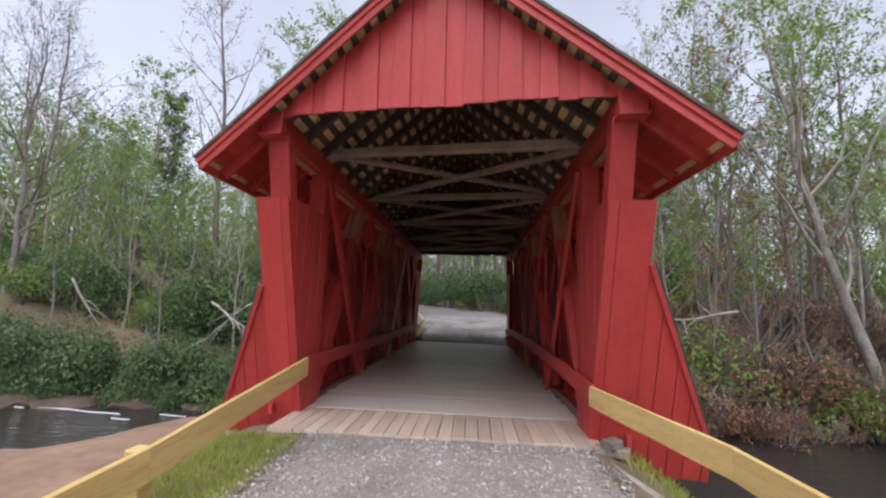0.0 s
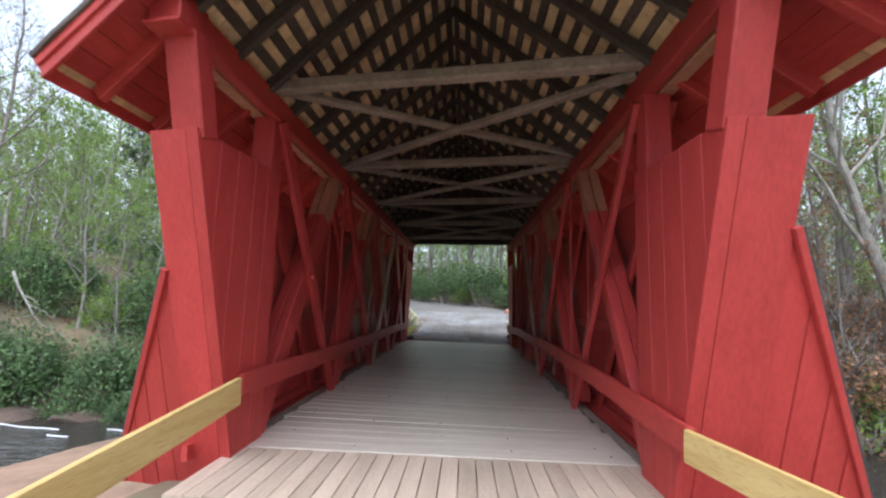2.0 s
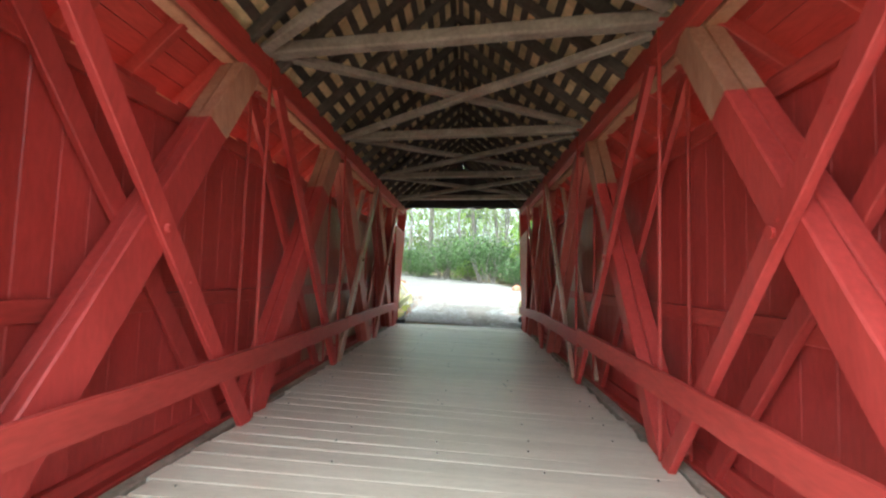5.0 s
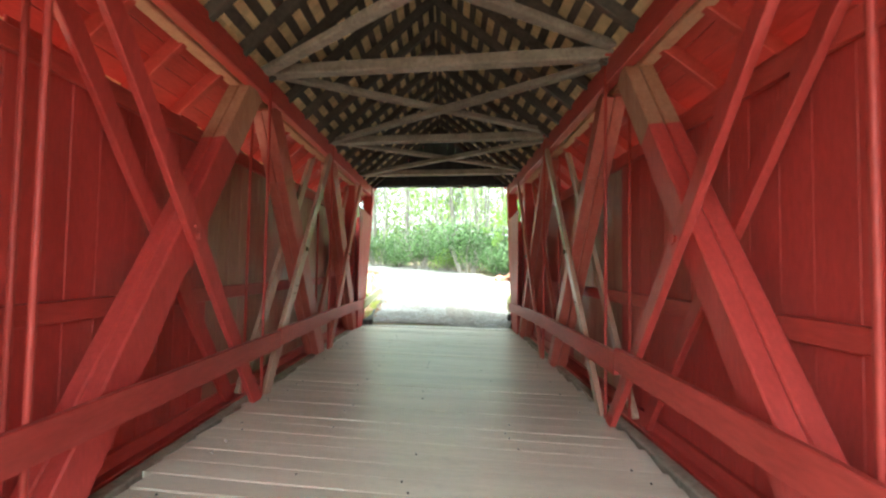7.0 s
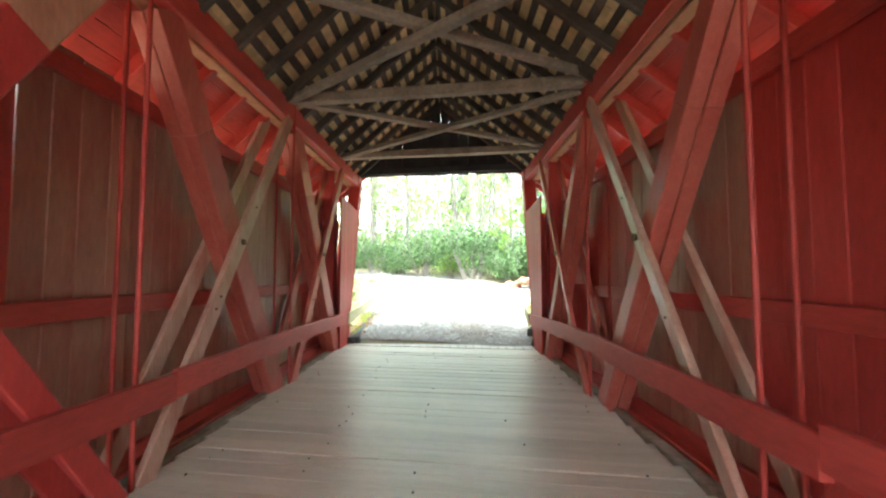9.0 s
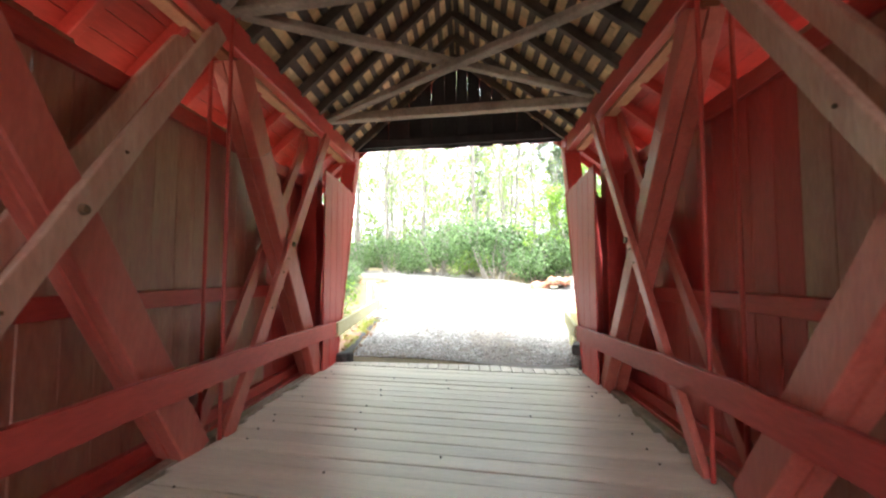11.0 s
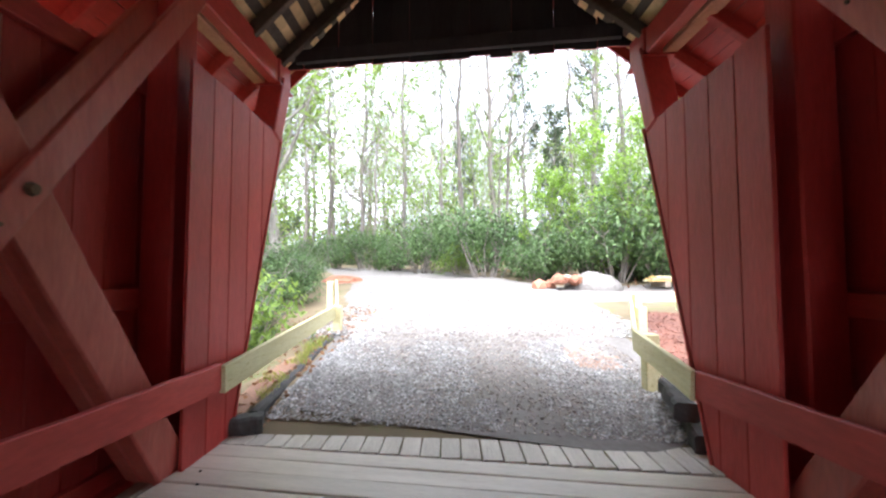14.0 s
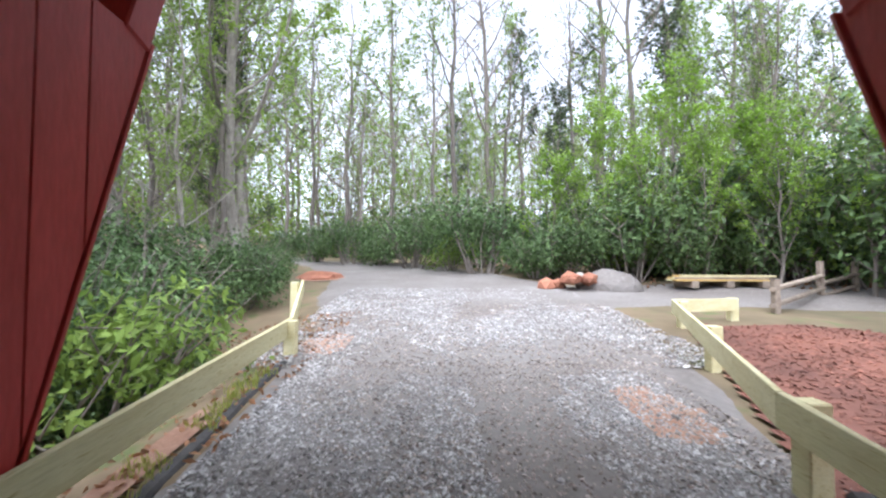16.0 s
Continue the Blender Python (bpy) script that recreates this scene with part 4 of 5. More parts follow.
for x, y, s, m in ((-3.8, 15.2, 1.0, laurel_near), (-4.3, 17.0, 1.15, laurel_near), (-3.9, 18.6, 0.9, laurel_near_b), (-5.3, 15.9, 1.3, laurel_near), (-3.7, 13.6, 0.85, laurel_near_b), (-5.4, 18.4, 1.0, laurel_near_b), (-5.2, 13.4, 1.2, laurel_near), (-6.8, 14.8, 1.4, laurel_near_b), (-4.2, 20.2, 0.8, laurel_near_b), (-3.1, 12.2, 0.45, bright_shrub), (-3.9, 12.0, 0.6, bright_shrub), (-3.2, 14.6, 0.4, laurel_c), (-6.5, 12.6, 0.9, laurel_near)):
    plant(m, x, y, s)
for i in range(14):
    plant(rng.choice((dry_shrub, dry_shrub, dry_shrub, green_shrub)), 4.6 + 1.0 * i + rng.uniform(-0.5, 0.5), 9.6 + rng.uniform(-0.6, 0.9), rng.uniform(0.85, 1.3))
    plant(rng.choice((dry_shrub, dry_shrub, green_shrub)), 4.4 + 1.1 * i + rng.uniform(-0.3, 0.3), 10.9 + rng.uniform(-0.4, 0.4) if i != 1 else 9.5, rng.uniform(0.8, 1.2))
    plant(rng.choice((dry_shrub, green_shrub, laurel_a)), 5.0 + 1.0 * i + rng.uniform(-0.5, 0.5), 12.0 + rng.uniform(-0.8, 0.9) if i < 2 or i > 14 else 24.5 + rng.uniform(-1, 1), rng.uniform(0.85, 1.3))
for x, y, s in ((5.6, 0.9, 0.9), (6.7, 0.5, 1.0), (4.9, 0.2, 0.6)):
    plant(bright_shrub, x, y, s)
for i in range(9):
    plant(rng.choice((laurel_a, laurel_b, green_shrub)), rng.uniform(-24, -9), rng.uniform(16, 24), rng.uniform(0.9, 1.3))

# fallen pale branches on the creek bank
for base, way, ln, seed in (((-8.6, 9.6, 1.2), (0.9, -0.6, -0.35), 2.8, 1), ((-6.6, 9.8, 1.6), (-0.9, -0.5, -0.4), 2.6, 2), ((-14.5, 10.2, 1.9), (0.8, -0.5, -0.3), 3.0, 3), ((8.6, 9.2, 1.5), (-1, -0.3, -0.1), 3.4, 4)):
    rnd = random.Random(seed)
    strands = []
    p, d = Vector(base), Vector(way).normalized()
    line = [(p.copy(), 0.045)]
    for i in range(6):
        d = (d + Vector((rnd.uniform(-1, 1), rnd.uniform(-1, 1), rnd.uniform(-1, 1))) * 0.18).normalized()
        p = p + d * ln / 6
        line.append((p.copy(), 0.045 * (1 - i / 7)))
        if i > 0:
            e = p + (d + Vector((rnd.uniform(-1, 1), rnd.uniform(-1, 1), rnd.uniform(-1, 0.6)))).normalized() * ln * 0.3
            strands.append([(p.copy(), 0.022), (p.lerp(e, 0.6) + Vector((0, 0, 0.06)), 0.014), (e, 0.005)])
    strands.append(line)
    v, f = tubes(strands, 5)
    tagged(new("fallen_branch", mesh_from("fallen_branch", v, f, PALE_BARK, True)), "bare pale dead branch hanging over the creek bank", "branch", "dead branches")

# low growth under the far trees
for i in range(24):
    x, y = rng.uniform(-24, 22), rng.uniform(30, 46)
    if open_ground(x, y):
        plant(rng.choice((green_shrub, laurel_a, laurel_b, bright_shrub)), x, y, rng.uniform(1.0, 1.7))

# thick growth on the downstream bank and young trees among the rest
for i in range(36):
    x, y = 5.0 + rng.random() ** 1.4 * 13, rng.uniform(9.3, 15.2)
    if y > 11.8 and x < 7.4:
        continue
    plant(rng.choice((dry_shrub, dry_shrub, dry_shrub, green_shrub)), x, y, rng.uniform(1.1, 2.0))
for x, y, s, m in ((7.6, 11.6, 0.55, spring_b), (9.0, 11.0, 0.7, spring_a), (11.4, 10.6, 0.6, rusty), (12.6, 13.0, 0.75, spring_c), (8.6, 13.4, 0.6, rusty), (14.5, 12.0, 0.7, spring_b), (17.0, 10.8, 0.8, spring_a), (6.6, 10.3, 0.42, rusty),
                   (18.5, 13.8, 0.9, bare_tall), (10.4, 14.6, 0.8, bud_tree_b), (15.8, 15.0, 0.9, spring_c), (20.5, 11.5, 0.8, rusty)):
    plant(m, x, y, s)
for i in range(30):
    x, y = rng.uniform(-24, -5), rng.uniform(13.5, 26)
    if open_ground(x, y):
        plant(rng.choice((spring_b, spring_a, leaning, spring_b)), x, y, rng.uniform(0.32, 0.6))
for i in range(44):
    x, y = rng.uniform(-16, 18), rng.uniform(25.5, 42)
    if open_ground(x, y):
        plant(rng.choice((spring_b, spring_a, spring_c, bright_mid)), x, y, rng.uniform(0.35, 0.7))

for x, y, s in ((-6.0, 11.4, 0.42), (-8.8, 11.6, 0.5), (-11.6, 11.2, 0.45), (-13.9, 12.2, 0.55), (-16.4, 11.4, 0.4)):
    plant(spring_b, x, y, s)

# leafy trees beside and behind the far road
for x, y, s, m in ((-5.6, 21.0, 0.75, spring_a), (-6.6, 23.2, 0.9, spring_c), (-5.0, 18.6, 0.6, spring_b), (-3.6, 29.8, 0.7, spring_a), (-1.2, 29.6, 0.62, spring_b), (1.6, 27.4, 0.5, spring_b), (5.5, 25.2, 0.6, spring_a),
                   (8.8, 24.8, 0.62, spring_a), (12.2, 20.4, 0.5, spring_b), (12.8, 18.0, 0.8, bright_mid), (-0.2, 31.5, 0.9, spring_c), (3.0, 30.0, 0.8, spring_a), (10.8, 26.4, 0.85, spring_c), (-7.8, 27.0, 0.8, spring_a)):
    plant(m, x, y, s)

for x, y, s, m in ((7.0, 12.8, 0.75, bare_tall), (9.8, 10.4, 0.6, rusty), (12.0, 11.6, 0.85, rusty), (16.2, 9.8, 0.9, rusty), (8.2, 9.9, 0.45, rusty), (13.2, 14.4, 0.95, spring_c), (10.8, 16.0, 0.95, bare_tall)):
    plant(m, x, y, s)

# dense growth above the hedge on the bank behind the road
for x, y, s, m in ((5.2, 21.6, 0.6, bright_mid), (6.6, 21.0, 0.66, bright_mid), (8.0, 20.4, 0.7, bright_mid), (9.4, 19.6, 0.72, bright_mid), (5.0, 23.2, 1.7, green_shrub), (7.0, 22.8, 1.9, laurel_a), (9.0, 22.0, 2.0, green_shrub), (11.0, 20.6, 2.0, laurel_b), (10.4, 18.6, 1.5, laurel_c),
                   (11.5, 31.0, 0.8, pine), (14.0, 29.0, 0.75, pine), (8.5, 34.0, 0.85, pine), (0.8, 33.0, 0.5, pine), (-4.8, 16.4, 0.5, spring_b), (-6.2, 19.4, 0.62, spring_a)):
    plant(m, x, y, s)


def far_woods(seed, clumps, low, high, mat, length, label):
    """Leafy far wood: many small clumps of leaves, thinning out upwards."""
    g = np.random.default_rng(seed)
    spots = []
    for i in range(clumps):
        a, dist = g.uniform(-1.25, 1.25), g.uniform(34, 62)
        x, y = dist * math.sin(a), 9.5 + dist * math.cos(a)
        if y < 14 or noise.noise((a * 7, seed, 0)) < -0.25:
            continue
        z = low + (high - low) * g.random() ** 1.6 * (0.75 + 0.5 * noise.noise((a * 12, 3, seed)))
        r = g.uniform(0.5, 1.3)
        spots.append(np.array((x, y, land(x, y) + z * dist / 45)) + g.normal(size=(34, 3)) * np.array((r, r, r * 0.6)))
    spots = np.concatenate(spots)
    me = leaf_mesh("far_woods", spots, g.normal(size=(len(spots), 3)), length, length * 0.55, mat, g)
    return tagged(new("far_woods", me), label, "woods", kind="stuff")


far_woods(1, 5200, 0.8, 18.0, SPRING, 0.30, "fresh green leaves of the far wood")
far_woods(2, 4200, 0.5, 22.0, BUD, 0.24, "grey-brown budding twigs of the far wood")
far_woods(3, 700, 0.3, 6.0, LAUREL, 0.30, "evergreen growth under the far wood")

# ---- loose stuff on the ground ----
def scatter(name, spots, low, high, mat, label, seed, flat=0.6, parent=None):
    """Small broken stones or chips, eight faces each."""
    rng = np.random.default_rng(seed)
    base = np.array([(1, 0, 0), (0, 1, 0), (-1, 0, 0), (0, -1, 0), (0, 0, 1), (0, 0, -1)], float)
    tri = np.array([(0, 1, 4), (1, 2, 4), (2, 3, 4), (3, 0, 4), (1, 0, 5), (2, 1, 5), (3, 2, 5), (0, 3, 5)])
    k = len(spots)
    size = low * 0.5 + (high * 1.1 - low * 0.5) * rng.uniform(0, 1, k) ** 1.5
    v = base[None] * rng.uniform(0.45, 1.45, (k, 6, 1)) + rng.normal(0, 0.28, (k, 6, 3))
    a = rng.uniform(0, 6.28, k)
    ca, sa = np.cos(a)[:, None], np.sin(a)[:, None]
    v[:, :, 2] *= flat
    x, y = v[:, :, 0] * ca - v[:, :, 1] * sa, v[:, :, 0] * sa + v[:, :, 1] * ca
    tilt = rng.normal(0, 0.35, (k, 1))
    z = v[:, :, 2] + x * tilt
    v = np.stack((x, y, z), 2) * size[:, None, None] + np.asarray(spots)[:, None, :]
    f = (tri[None] + (np.arange(k) * 6)[:, None, None]).reshape(-1, 3)
    me = bpy.data.meshes.new(name)
    me.from_pydata(v.reshape(-1, 3).tolist(), [], f.tolist())
    me.materials.append(mat)
    me.update()
    return tagged(new(name, me), label, "gravel", kind="stuff")


rnd = random.Random(9)


def on_land(n, x0, x1, y0, y1, lift=0.02, keep=None):
    out = []
    while len(out) < n:
        x, y = rnd.uniform(x0, x1), rnd.uniform(y0, y1)
        if keep is None or keep(x, y):
            out.append((x, y, land(x, y) + lift))
    return out


beyond = lambda x, y: y > 11.83 + SKEW * 0.95 * x
edge = lambda x, y: abs(x - 0.15) < 1.6 + 0.12 * noise.noise((y * 2, 0, 0))
scatter("gravel", on_land(8500, -1.5, 1.8, -2.6, 0.02, 0.022, edge), 0.008, 0.018, STONE_BROWN, "loose grey-brown crushed stones on the approach", 1)
scatter("gravel", on_land(1500, -1.5, 1.8, -2.6, 0.02, 0.022, edge), 0.008, 0.018, STONE, "loose grey crushed stones on the approach", 2)
worn = lambda x, y: noise.noise((x * 0.9, y * 0.5, 4)) + 0.35 * noise.noise((x * 4, y * 4, 1))
scatter("gravel", on_land(22000, -1.55, 2.0, 11.5, 15.0, 0.022, lambda x, y: beyond(x, y) and worn(x, y) > -0.18), 0.007, 0.019, STONE, "loose pale crushed stones on the road", 3)
scatter("gravel", on_land(12000, -1.6, 2.2, 11.5, 15.0, 0.022, lambda x, y: beyond(x, y) and worn(x, y) < 0.22), 0.007, 0.018, STONE_BROWN, "loose dark crushed stones on the road", 4)
scatter("gravel", on_land(19000, -2.4, 3.2, 14.8, 21.5, 0.025, lambda x, y: worn(x, y) > -0.18 and rnd.random() < 1.25 - (y - 14.8) * 0.14), 0.009, 0.024, STONE, "loose pale crushed stones on the road", 5)
scatter("gravel", on_land(8000, -2.4, 3.2, 14.8, 19.5, 0.025, lambda x, y: worn(x, y) < 0.22 and rnd.random() < 1.25 - (y - 14.8) * 0.16), 0.009, 0.022, STONE_BROWN, "loose dark crushed stones on the road", 7)


def mulch_bed(x, y):
    return 2.03 + max(0, y - 12.6) * 0.40 < x < 8.0 and 11.5 < y < 16.8 - (x - 4) * 0.12 + 0.2 * noise.noise((x, 0, 0))


tagged(new("mulch_bed", sheet("mulch_bed", list(np.arange(1.85, 8.2, 0.09)), list(np.arange(11.3, 17.2, 0.09)), lambda x, y: land(x, y) + 0.03, MULCH, mulch_bed)), "red bark mulch bed beside the road", "mulch", kind="structure")
scatter("mulch", on_land(11000, 1.9, 8.0, 11.4, 17.0, 0.04, mulch_bed), 0.012, 0.03, MULCH, "loose red bark mulch chips", 6, 0.3)
patch = lambda cx, cy, rx, ry: (lambda x, y: ((x - cx) / rx) ** 2 + ((y - cy) / ry) ** 2 < 1 + 0.5 * noise.noise((x * 2, y * 2, 7)))
for cx, cy, rx, ry in ((1.7, 13.7, 0.3, 0.5), (-1.5, 15.8, 0.3, 0.6), (-3.9, 24.0, 0.7, 0.8), (-1.9, 12.6, 0.12, 1.2)):
    k = patch(cx, cy, rx, ry)
    tagged(new("clay_patch", sheet("clay_patch", list(np.arange(cx - 1.5 * rx, cx + 1.5 * rx, 0.1)), list(np.arange(cy - 1.5 * ry, cy + 1.5 * ry, 0.1)), lambda x, y: land(x, y) + 0.024, CLAY, k)), "bare patch of red clay beside the gravel", "clay", kind="structure")


def blades(name, spots, high, mat, label, seed):
    rng = np.random.default_rng(seed)
    vs, fs = [], []
    for x, y, z in spots:
        a, h = rng.uniform(0, 6.28), high * rng.uniform(0.5, 1.3)
        dx, dy = math.cos(a), math.sin(a)
        b = rng.uniform(0.1, 0.6) * h
        k = len(vs)
        vs += [(x - dy * 0.004, y + dx * 0.004, z), (x + dy * 0.004, y - dx * 0.004, z), (x + dx * b * 0.4, y + dy * b * 0.4, z + h * 0.65), (x + dx * b, y + dy * b, z + h)]
        fs += [(k, k + 1, k + 2), (k, k + 2, k + 3)]
    return tagged(new(name, mesh_from(name, vs, fs, mat)), label, "grass", kind="stuff")


blades("grass", on_land(7000, -2.3, -1.25, -3.2, -0.15, 0.0, lambda x, y: x < -1.32 - 0.12 * noise.noise((y * 3, 1, 0))), 0.075, GRASS, "fresh green grass beside the approach", 1)
blades("grass", on_land(500, -1.95, -1.66, 12.2, 14.6, 0.02, lambda x, y: noise.noise((x * 4, y * 3, 2)) > 0.05), 0.07, GRASS, "thin grass beside the far rail", 2)
blades("grass", on_land(1500, 1.9, 3.2, -3.0, 0.3, 0.0), 0.12, GRASS, "rough grass below the approach", 3)
k = leaf_mesh("dry_leaves", on_land(2600, -6, -1.5, 11.6, 18, 0.03), [(0, 0, 1)] * 2600, 0.07, 0.04, DRY, np.random.default_rng(3))
tagged(new("dry_leaves", k), "fallen brown leaves on the bank", "leaves", kind="stuff")
k = leaf_mesh("dry_leaves", on_land(9000, -26, 26, 9.3, 30, 0.04, open_ground), [(0, 0, 1)] * 9000, 0.14, 0.09, DRY, np.random.default_rng(4))
tagged(new("dry_leaves", k), "fallen brown leaves under the trees", "leaves", kind="stuff")

# creek rocks and white water
def boulder(name, x, y, z, r, mat, seed, flat=0.6):
    bm = bmesh.new()
    bmesh.ops.create_icosphere(bm, subdivisions=1 if name == "chunk" else 2, radius=r)
    for v in bm.verts:
        v.co *= 1 + 0.35 * noise.noise(v.co / r * 1.3 + Vector((seed * 7.1, 0, 0)))
        v.co.z *= flat
    bmesh.ops.translate(bm, verts=bm.verts, vec=(x, y, z))
    return finish(bm, name, mat)


for i, (x, y, r) in enumerate(((-12.5, 8.9, 1.0), (-10.6, 9.2, 0.8), (-14.5, 8.7, 1.2), (-8.4, 9.3, 0.6), (-17, 8.8, 1.3), (-6.9, 9.0, 0.5))):
    tagged(new("boulder", boulder("boulder", x, y, -2.2, r, ROCK, i, 0.22)), "flat brown wet rock at the edge of the creek", "rock", "creek rocks")
for i, (x0, x1, y, w) in enumerate(((-12.8, -10.0, 8.0, 0.035), (-9.9, -9.3, 7.6, 0.04), (-8.9, -8.0, 8.3, 0.015), (-17, -13.2, 7.9, 0.02))):
    vs, fs = [], []
    for j in range(40):
        x = x0 + (x1 - x0) * j / 39
        a = w * (0.3 + 0.7 * abs(noise.noise((x * 2.2, y, i)))) * math.sin(math.pi * (j + 0.5) / 40) ** 0.5
        yy = y + 0.15 * noise.noise((x * 0.8, 3, i)) + (x + 12) * -0.08
        vs += [(x, yy - a, -2.185), (x, yy, -2.15), (x, yy + a, -2.185)]
        if j:
            k = len(vs) - 6
            fs += [(k, k + 3, k + 4, k + 1), (k + 1, k + 4, k + 5, k + 2)]
    tagged(new("white_water", mesh_from("white_water", vs, fs, FOAM, True)), "thin line of white water on the rapids", "foam", kind="stuff")

# ---- things by the far road ----
pile = group_at("rubble_pile", (3.75, 21.3, land(3.75, 21.3)))
pile.scale = (1.15, 1.15, 1.15)
bm = bmesh.new()
bmesh.ops.create_icosphere(bm, subdivisions=3, radius=0.75)
for v in bm.verts:
    v.co.z = max(-0.1, v.co.z * 0.6) + 0.08 * noise.noise(v.co * 3)
bmesh.ops.translate(bm, verts=bm.verts, vec=(0.55, 0.25, 0.0))
part("gravel_mound", finish(bm, "gravel_mound", GRAVEL), pile, label="small mound of grey gravel")
for i in range(16):
    x, y, r = rnd.uniform(-0.9, 0.25), rnd.uniform(-0.4, 0.3), rnd.uniform(0.11, 0.25)
    part("chunk", boulder("chunk", x, y, r * 0.5 + (0.16 if abs(x + 0.3) < 0.3 else 0), r, CLAY_RED if i % 8 != 5 else CONCRETE, i, 0.75), pile, label="broken chunk of red clay" if i % 8 != 5 else "broken grey stone")
tagged(pile, "heap of broken red clay chunks and grey gravel beside the road", "rubble pile")
dirt = new("dirt_mound", boulder("dirt_mound", -4.0, 24.2, land(-4.0, 24.2) + 0.02, 0.75, CLAY_RED, 8, 0.3))
tagged(dirt, "low mound of red clay at the edge of the gravel road", "dirt mound")

fence = group_at("split_rail_fence", (6.6, 18.4, land(6.6, 18.4)))
spots = [(6.1, 18.1), (8.9, 20.3), (10.9, 21.5)]
for x, y in spots:
    part("post", timber("post", (x - 6.6, y - 18.4, -0.3), (x - 6.6, y - 18.4, 0.64 if x < 7 else 1.0), 0.13, 0.11, OLD, (1, 0, 0), 0.015, 0.008, 4), fence)
for (x0, y0), (x1, y1) in zip(spots, spots[1:]):
    for z in (0.2, 0.5):
        part("rail", timber("rail", (x0 - 6.7, y0 - 18.45, z - 0.05), (x1 - 6.5, y1 - 18.35, z + 0.16), 0.10, 0.08, OLD, (0, 0, 1), 0.02, 0.01, 5), fence)
tagged(fence, "weathered grey split-rail fence at the edge of the mulch", "fence")

stack = group_at("lumber_stack", (7.3, 21.5, land(7.3, 21.5)))
for i in range(3):
    part("bearer", timber("bearer", (-0.9 + i * 0.9, -0.45, 0.09), (-0.9 + i * 0.9, 0.45, 0.09), 0.18, 0.18, OLD, (0, 0, 1), 0.01), stack)
for r in range(3):
    for i in range(4 - r):
        a = rnd.uniform(-0.15, 0.15)
        part("board", timber("board", (-1.25 + a, -0.36 + i * 0.2 + r * 0.06, 0.19 + r * 0.055), (1.2 + a, -0.36 + i * 0.2 + r * 0.06 + rnd.uniform(-0.05, 0.05), 0.19 + r * 0.055), 0.17, 0.045, (PINE, OLD, GREEN_PINE)[(i + r) % 3], (0, 0, 1), 0.005), stack)
tagged(stack, "low stack of old and new boards on timber bearers", "lumber stack")

sign = group_at("small_sign", (8.9, 22.4, land(8.9, 22.4)))
part("stake", timber("stake", (0, 0, -0.2), (0, 0, 0.8), 0.04, 0.04, OLD), sign)
part("panel", hexa("panel", [(-0.13, -0.035, 0.78), (0.13, -0.035, 0.78), (0.13, -0.022, 0.78), (-0.13, -0.022, 0.78), (-0.13, -0.035, 0.92), (0.13, -0.035, 0.92), (0.13, -0.022, 0.92), (-0.13, -0.022, 0.92)], CONCRETE, 0.002), sign, label="blank pale panel")
tagged(sign, "small blank pale sign on a thin stake", "sign")

for a, b, w, h, label in (((-1.64, 12.0, 0.06), (-1.80, 15.0, 0.27), 0.10, 0.12, "long black rotting timber edging beneath the rail"), ((1.74, 11.62, 0.24), (1.95, 12.3, 0.26), 0.16, 0.14, "short black timber block beside the deck"), ((1.80, 11.45, 0.06), (2.0, 12.2, 0.08), 0.17, 0.15, "short black timber block beside the deck"),
                          ((-1.86, 11.78, 0.05), (-1.52, 11.9, 0.06), 0.17, 0.15, "short black timber block beside the deck")):
    tagged(new("edging_timber", timber("edging_timber", a, b, w, h, ROTTEN, (0, 0, 1), 0.02, 0.015, 8)), label, "timber", "edging timbers")
for a, b, w in (((1.72, 0.02, -0.03), (2.02, -0.12, -0.02), 0.13), ((1.78, -0.12, 0.05), (1.93, -0.02, 0.06), 0.14), ((1.72, -0.15, -0.1), (2.15, -1.6, -0.14), 0.1)):
    tagged(new("timber_block", timber("timber_block", a, b, w, 0.09, OLD if w > 0.11 else CONCRETE, (0, 0, 1), 0.015, 0.01, 4)), "broken grey timber offcut at the corner of the deck", "timber", "timber offcuts")
tagged(new("sill_timber", timber("sill_timber", (-1.8, 12.12, -0.15), (1.8, 11.64, -0.15), 0.22, 0.16, CONCRETE, (0, 0, 1), 0.015, 0.008, 10)), "dusty sill where the deck meets the road", "sill", kind="structure")

# ---- deck ----
deck = tagged(new("floor", hexa("floor", [(-1.74, 0.1, -0.2), (1.74, 0.1, -0.2), (1.74, 11.52, -0.2), (-1.74, 12.0, -0.2), (-1.74, 0.1, -0.06), (1.74, 0.1, -0.06), (1.74, 11.52, -0.06), (-1.74, 12.0, -0.06)], OLD)),
              "weathered grey plank deck of the bridge", "floor", kind="structure")
PLANK = [timber("plank", (-1.79, 0, -0.028), (1.79, 0, -0.028), w, 0.056, DECK, (0, 0, 1), 0.002, 0.001, 9) for w in (0.1945, 0.193, 0.194, 0.1925, 0.193)]
WORN = [timber("plank", (-1.79, 0, -0.028), (1.79, 0, -0.028), w, 0.056, DECK, (0, 0, 1), 0.006, 0.005, 9) for w in (0.188, 0.182, 0.19)]
i, y = 0, 1.13
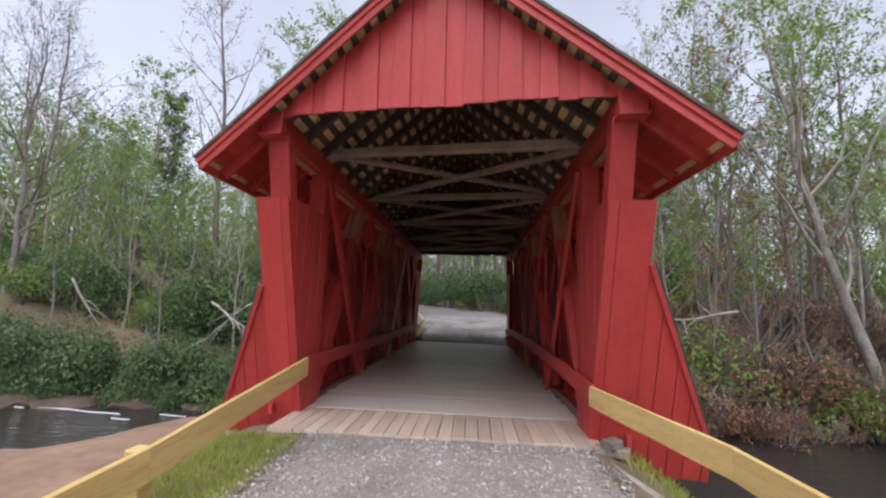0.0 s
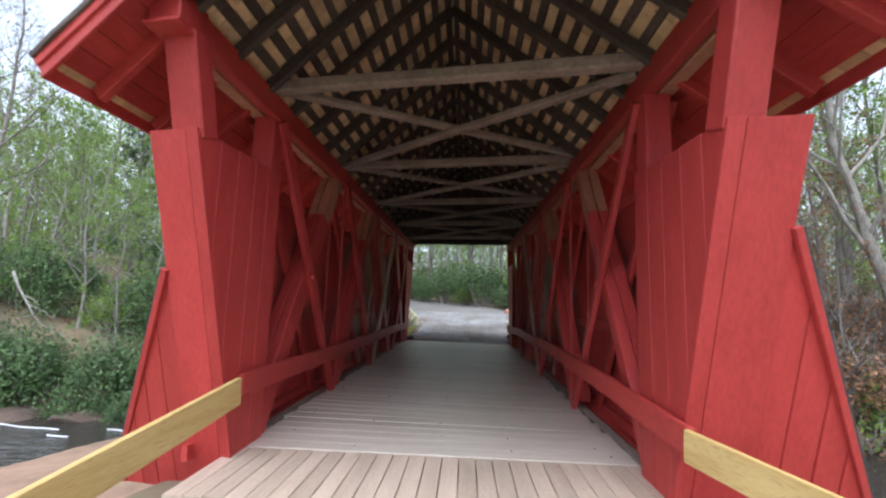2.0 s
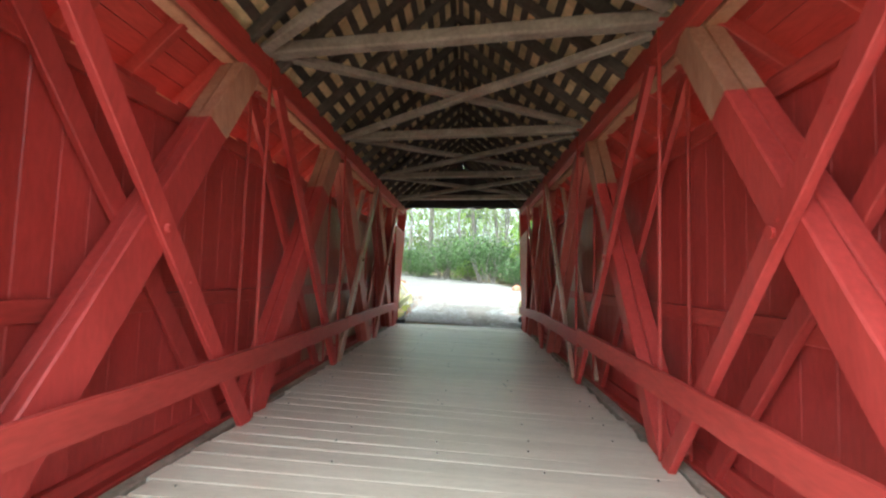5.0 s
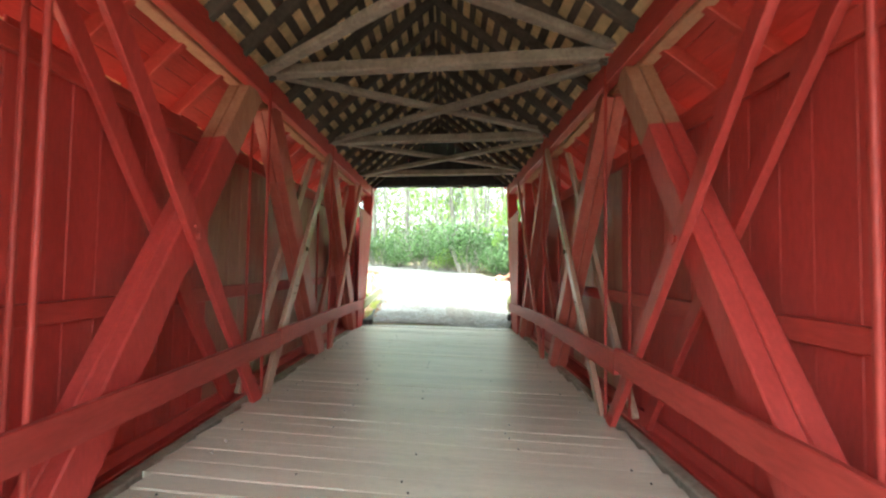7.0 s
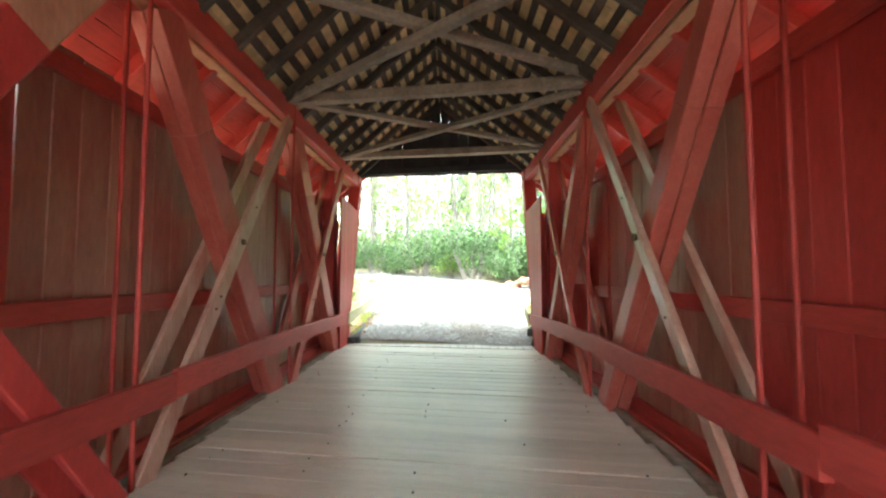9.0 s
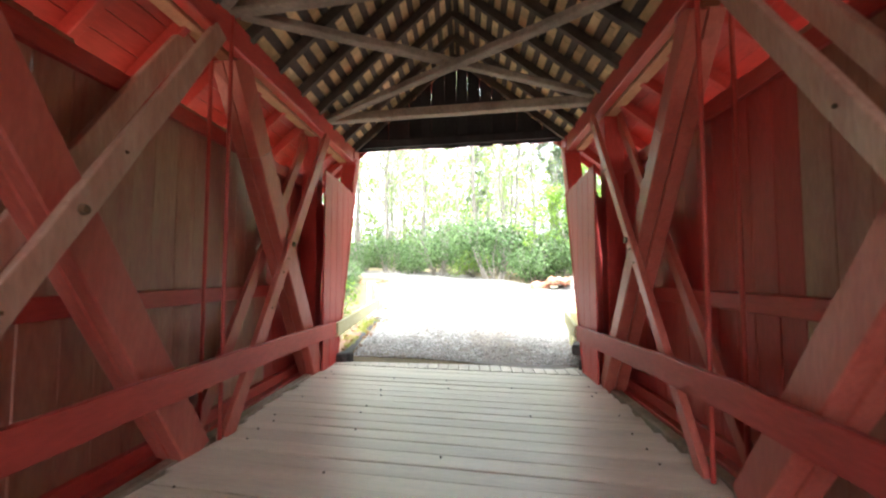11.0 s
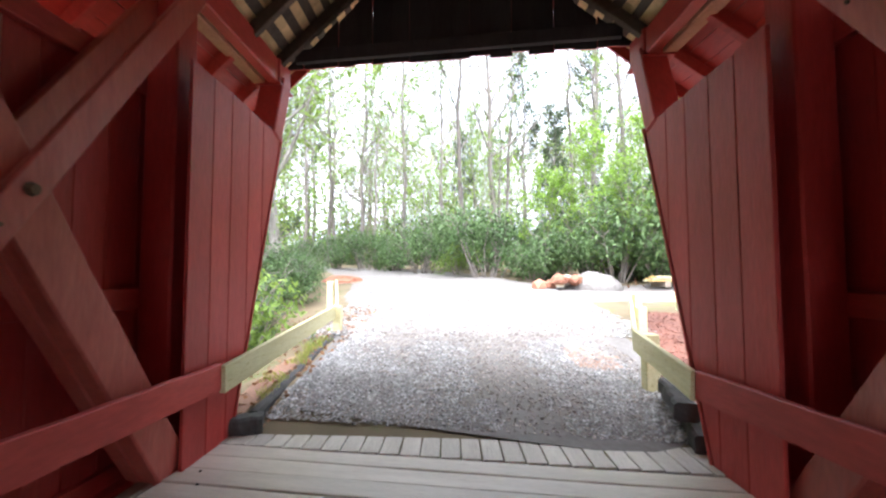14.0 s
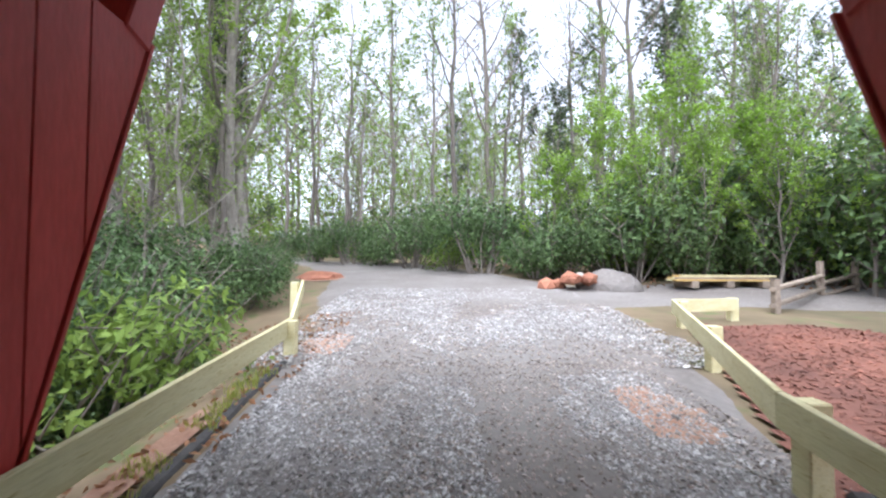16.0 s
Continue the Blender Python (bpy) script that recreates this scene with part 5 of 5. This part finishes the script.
while y < 11.34:
    turn = math.atan(SKEW * smooth(0.8, 5.0, y))
    ob = part("plank", WORN[i % 3] if y > 8.2 or i % 6 == 4 else PLANK[(i * 3 + i // 5) % 5], deck)
    ob.matrix_basis = pose(random.uniform(-0.03, 0.03), y, random.uniform(-0.004, 0.003) if y > 8.2 else random.uniform(-0.001, 0.001), random.uniform(-0.5, 0.5) * (1 if y > 8.2 else 0.25), 0, math.degrees(turn) + random.uniform(-0.12, 0.12))
    i, y = i + 1, y + 0.1955
for j in range(25):
    x = -1.74 + j * 0.145
    me = timber("plank", (x, 0.03 + random.uniform(-0.02, 0.02), -0.03), (x, 1.01, -0.03), 0.138, 0.056, DECK_LONG, (0, 0, 1), 0.005, 0.002, 4)
    part("plank", me, deck)
    y0, y1 = 11.40 + SKEW * x * 0.95, 11.80 + SKEW * x * 0.95
    part("plank", timber("plank", (x, y0, -0.024), (x, y1 + random.uniform(-0.015, 0.02), -0.024), 0.136, 0.056, DECK_FAR, (0, 0, 1), 0.005, 0.002, 3), deck)
bm = bmesh.new()
for y in np.arange(1.2, 11.1, 0.1955):
    for x in (-1.55, -0.75, 0.0, 0.75, 1.55):
        if random.random() < 0.45:
            bmesh.ops.create_cone(bm, cap_ends=True, segments=6, radius1=0.009, radius2=0.007, depth=0.01,
                                  matrix=Matrix.Translation((x + random.uniform(-0.06, 0.06), y + SKEW * smooth(0.8, 5, y) * x + random.uniform(-0.05, 0.05), 0.004)))
tagged(part("nails", finish(bm, "nails", NAIL), deck, label="dark nail heads in the deck"), kind="stuff")
tagged(new("sill_timber", timber("sill_timber", (-1.95, 0.0, -0.16), (1.85, -0.03, -0.16), 0.16, 0.2, OLD, (0, 0, 1), 0.015, 0.008, 12)), "pale dusty sill at the end of the deck", "sill", kind="structure")


# ---- wooden approach rails ----
def approach_rail(points, mat, posts, label, height=0.2):
    """Boards along points of their top edge, with square posts (x, y, top, foot)."""
    rail = group_at("approach_rail", points[0])
    rb = Matrix.Translation(-rail.location)
    for a, b in zip(points, points[1:]):
        a, b = Vector(a), Vector(b)
        d = (b - a).normalized()
        s = Vector((d.y, -d.x, 0)).normalized()
        down = Vector((0, 0, -height / 2))
        part("board", timber("board", a + down, b + down, height, 0.04, mat, s, 0.004, 0.003, 5), rail).matrix_basis = rb
    for x, y, top, foot in posts:
        part("post", timber("post", (x, y, foot), (x, y, top), 0.13, 0.13, mat, (1, 0, 0), 0.008), rail).matrix_basis = rb
    return tagged(rail, label, "guard rail", "approach rails")


approach_rail([(-1.64, 0.64, 0.685), (-1.655, -1.95, 0.415), (-1.67, -4.5, 0.31)], PINE, [(-1.75, -1.9, 0.39, -0.3), (-1.77, -4.3, 0.28, -0.3)], "new yellow pine guard rail beside the gravel approach", 0.225)
approach_rail([(1.64, -0.11, 0.62), (2.1, -1.74, 0.555), (2.12, -4.5, 0.56)], PINE, [(2.2, -2.75, 0.53, -0.5), (2.2, -4.4, 0.53, -0.5)], "new yellow pine guard rail beside the gravel approach", 0.2)
approach_rail([(-1.64, 11.48, 0.61), (-1.87, 15.45, 0.745), (-2.62, 18.2, 1.09)], GREEN_PINE, [(-1.82, 15.3, 0.73, -0.1), (-2.70, 18.0, 1.06, 0.1)], "new pale pine guard rail beside the gravel road")
approach_rail([(1.64, 11.34, 0.61), (1.80, 12.62, 0.71), (3.55, 16.9, 0.86), (4.65, 17.1, 0.86)], GREEN_PINE, [(1.91, 12.55, 0.68, -0.2), (2.80, 14.75, 0.76, 0.0), (3.64, 16.8, 0.84, 0.1), (4.68, 17.2, 0.86, 0.1)], "new pale pine guard rail beside the mulch bed")
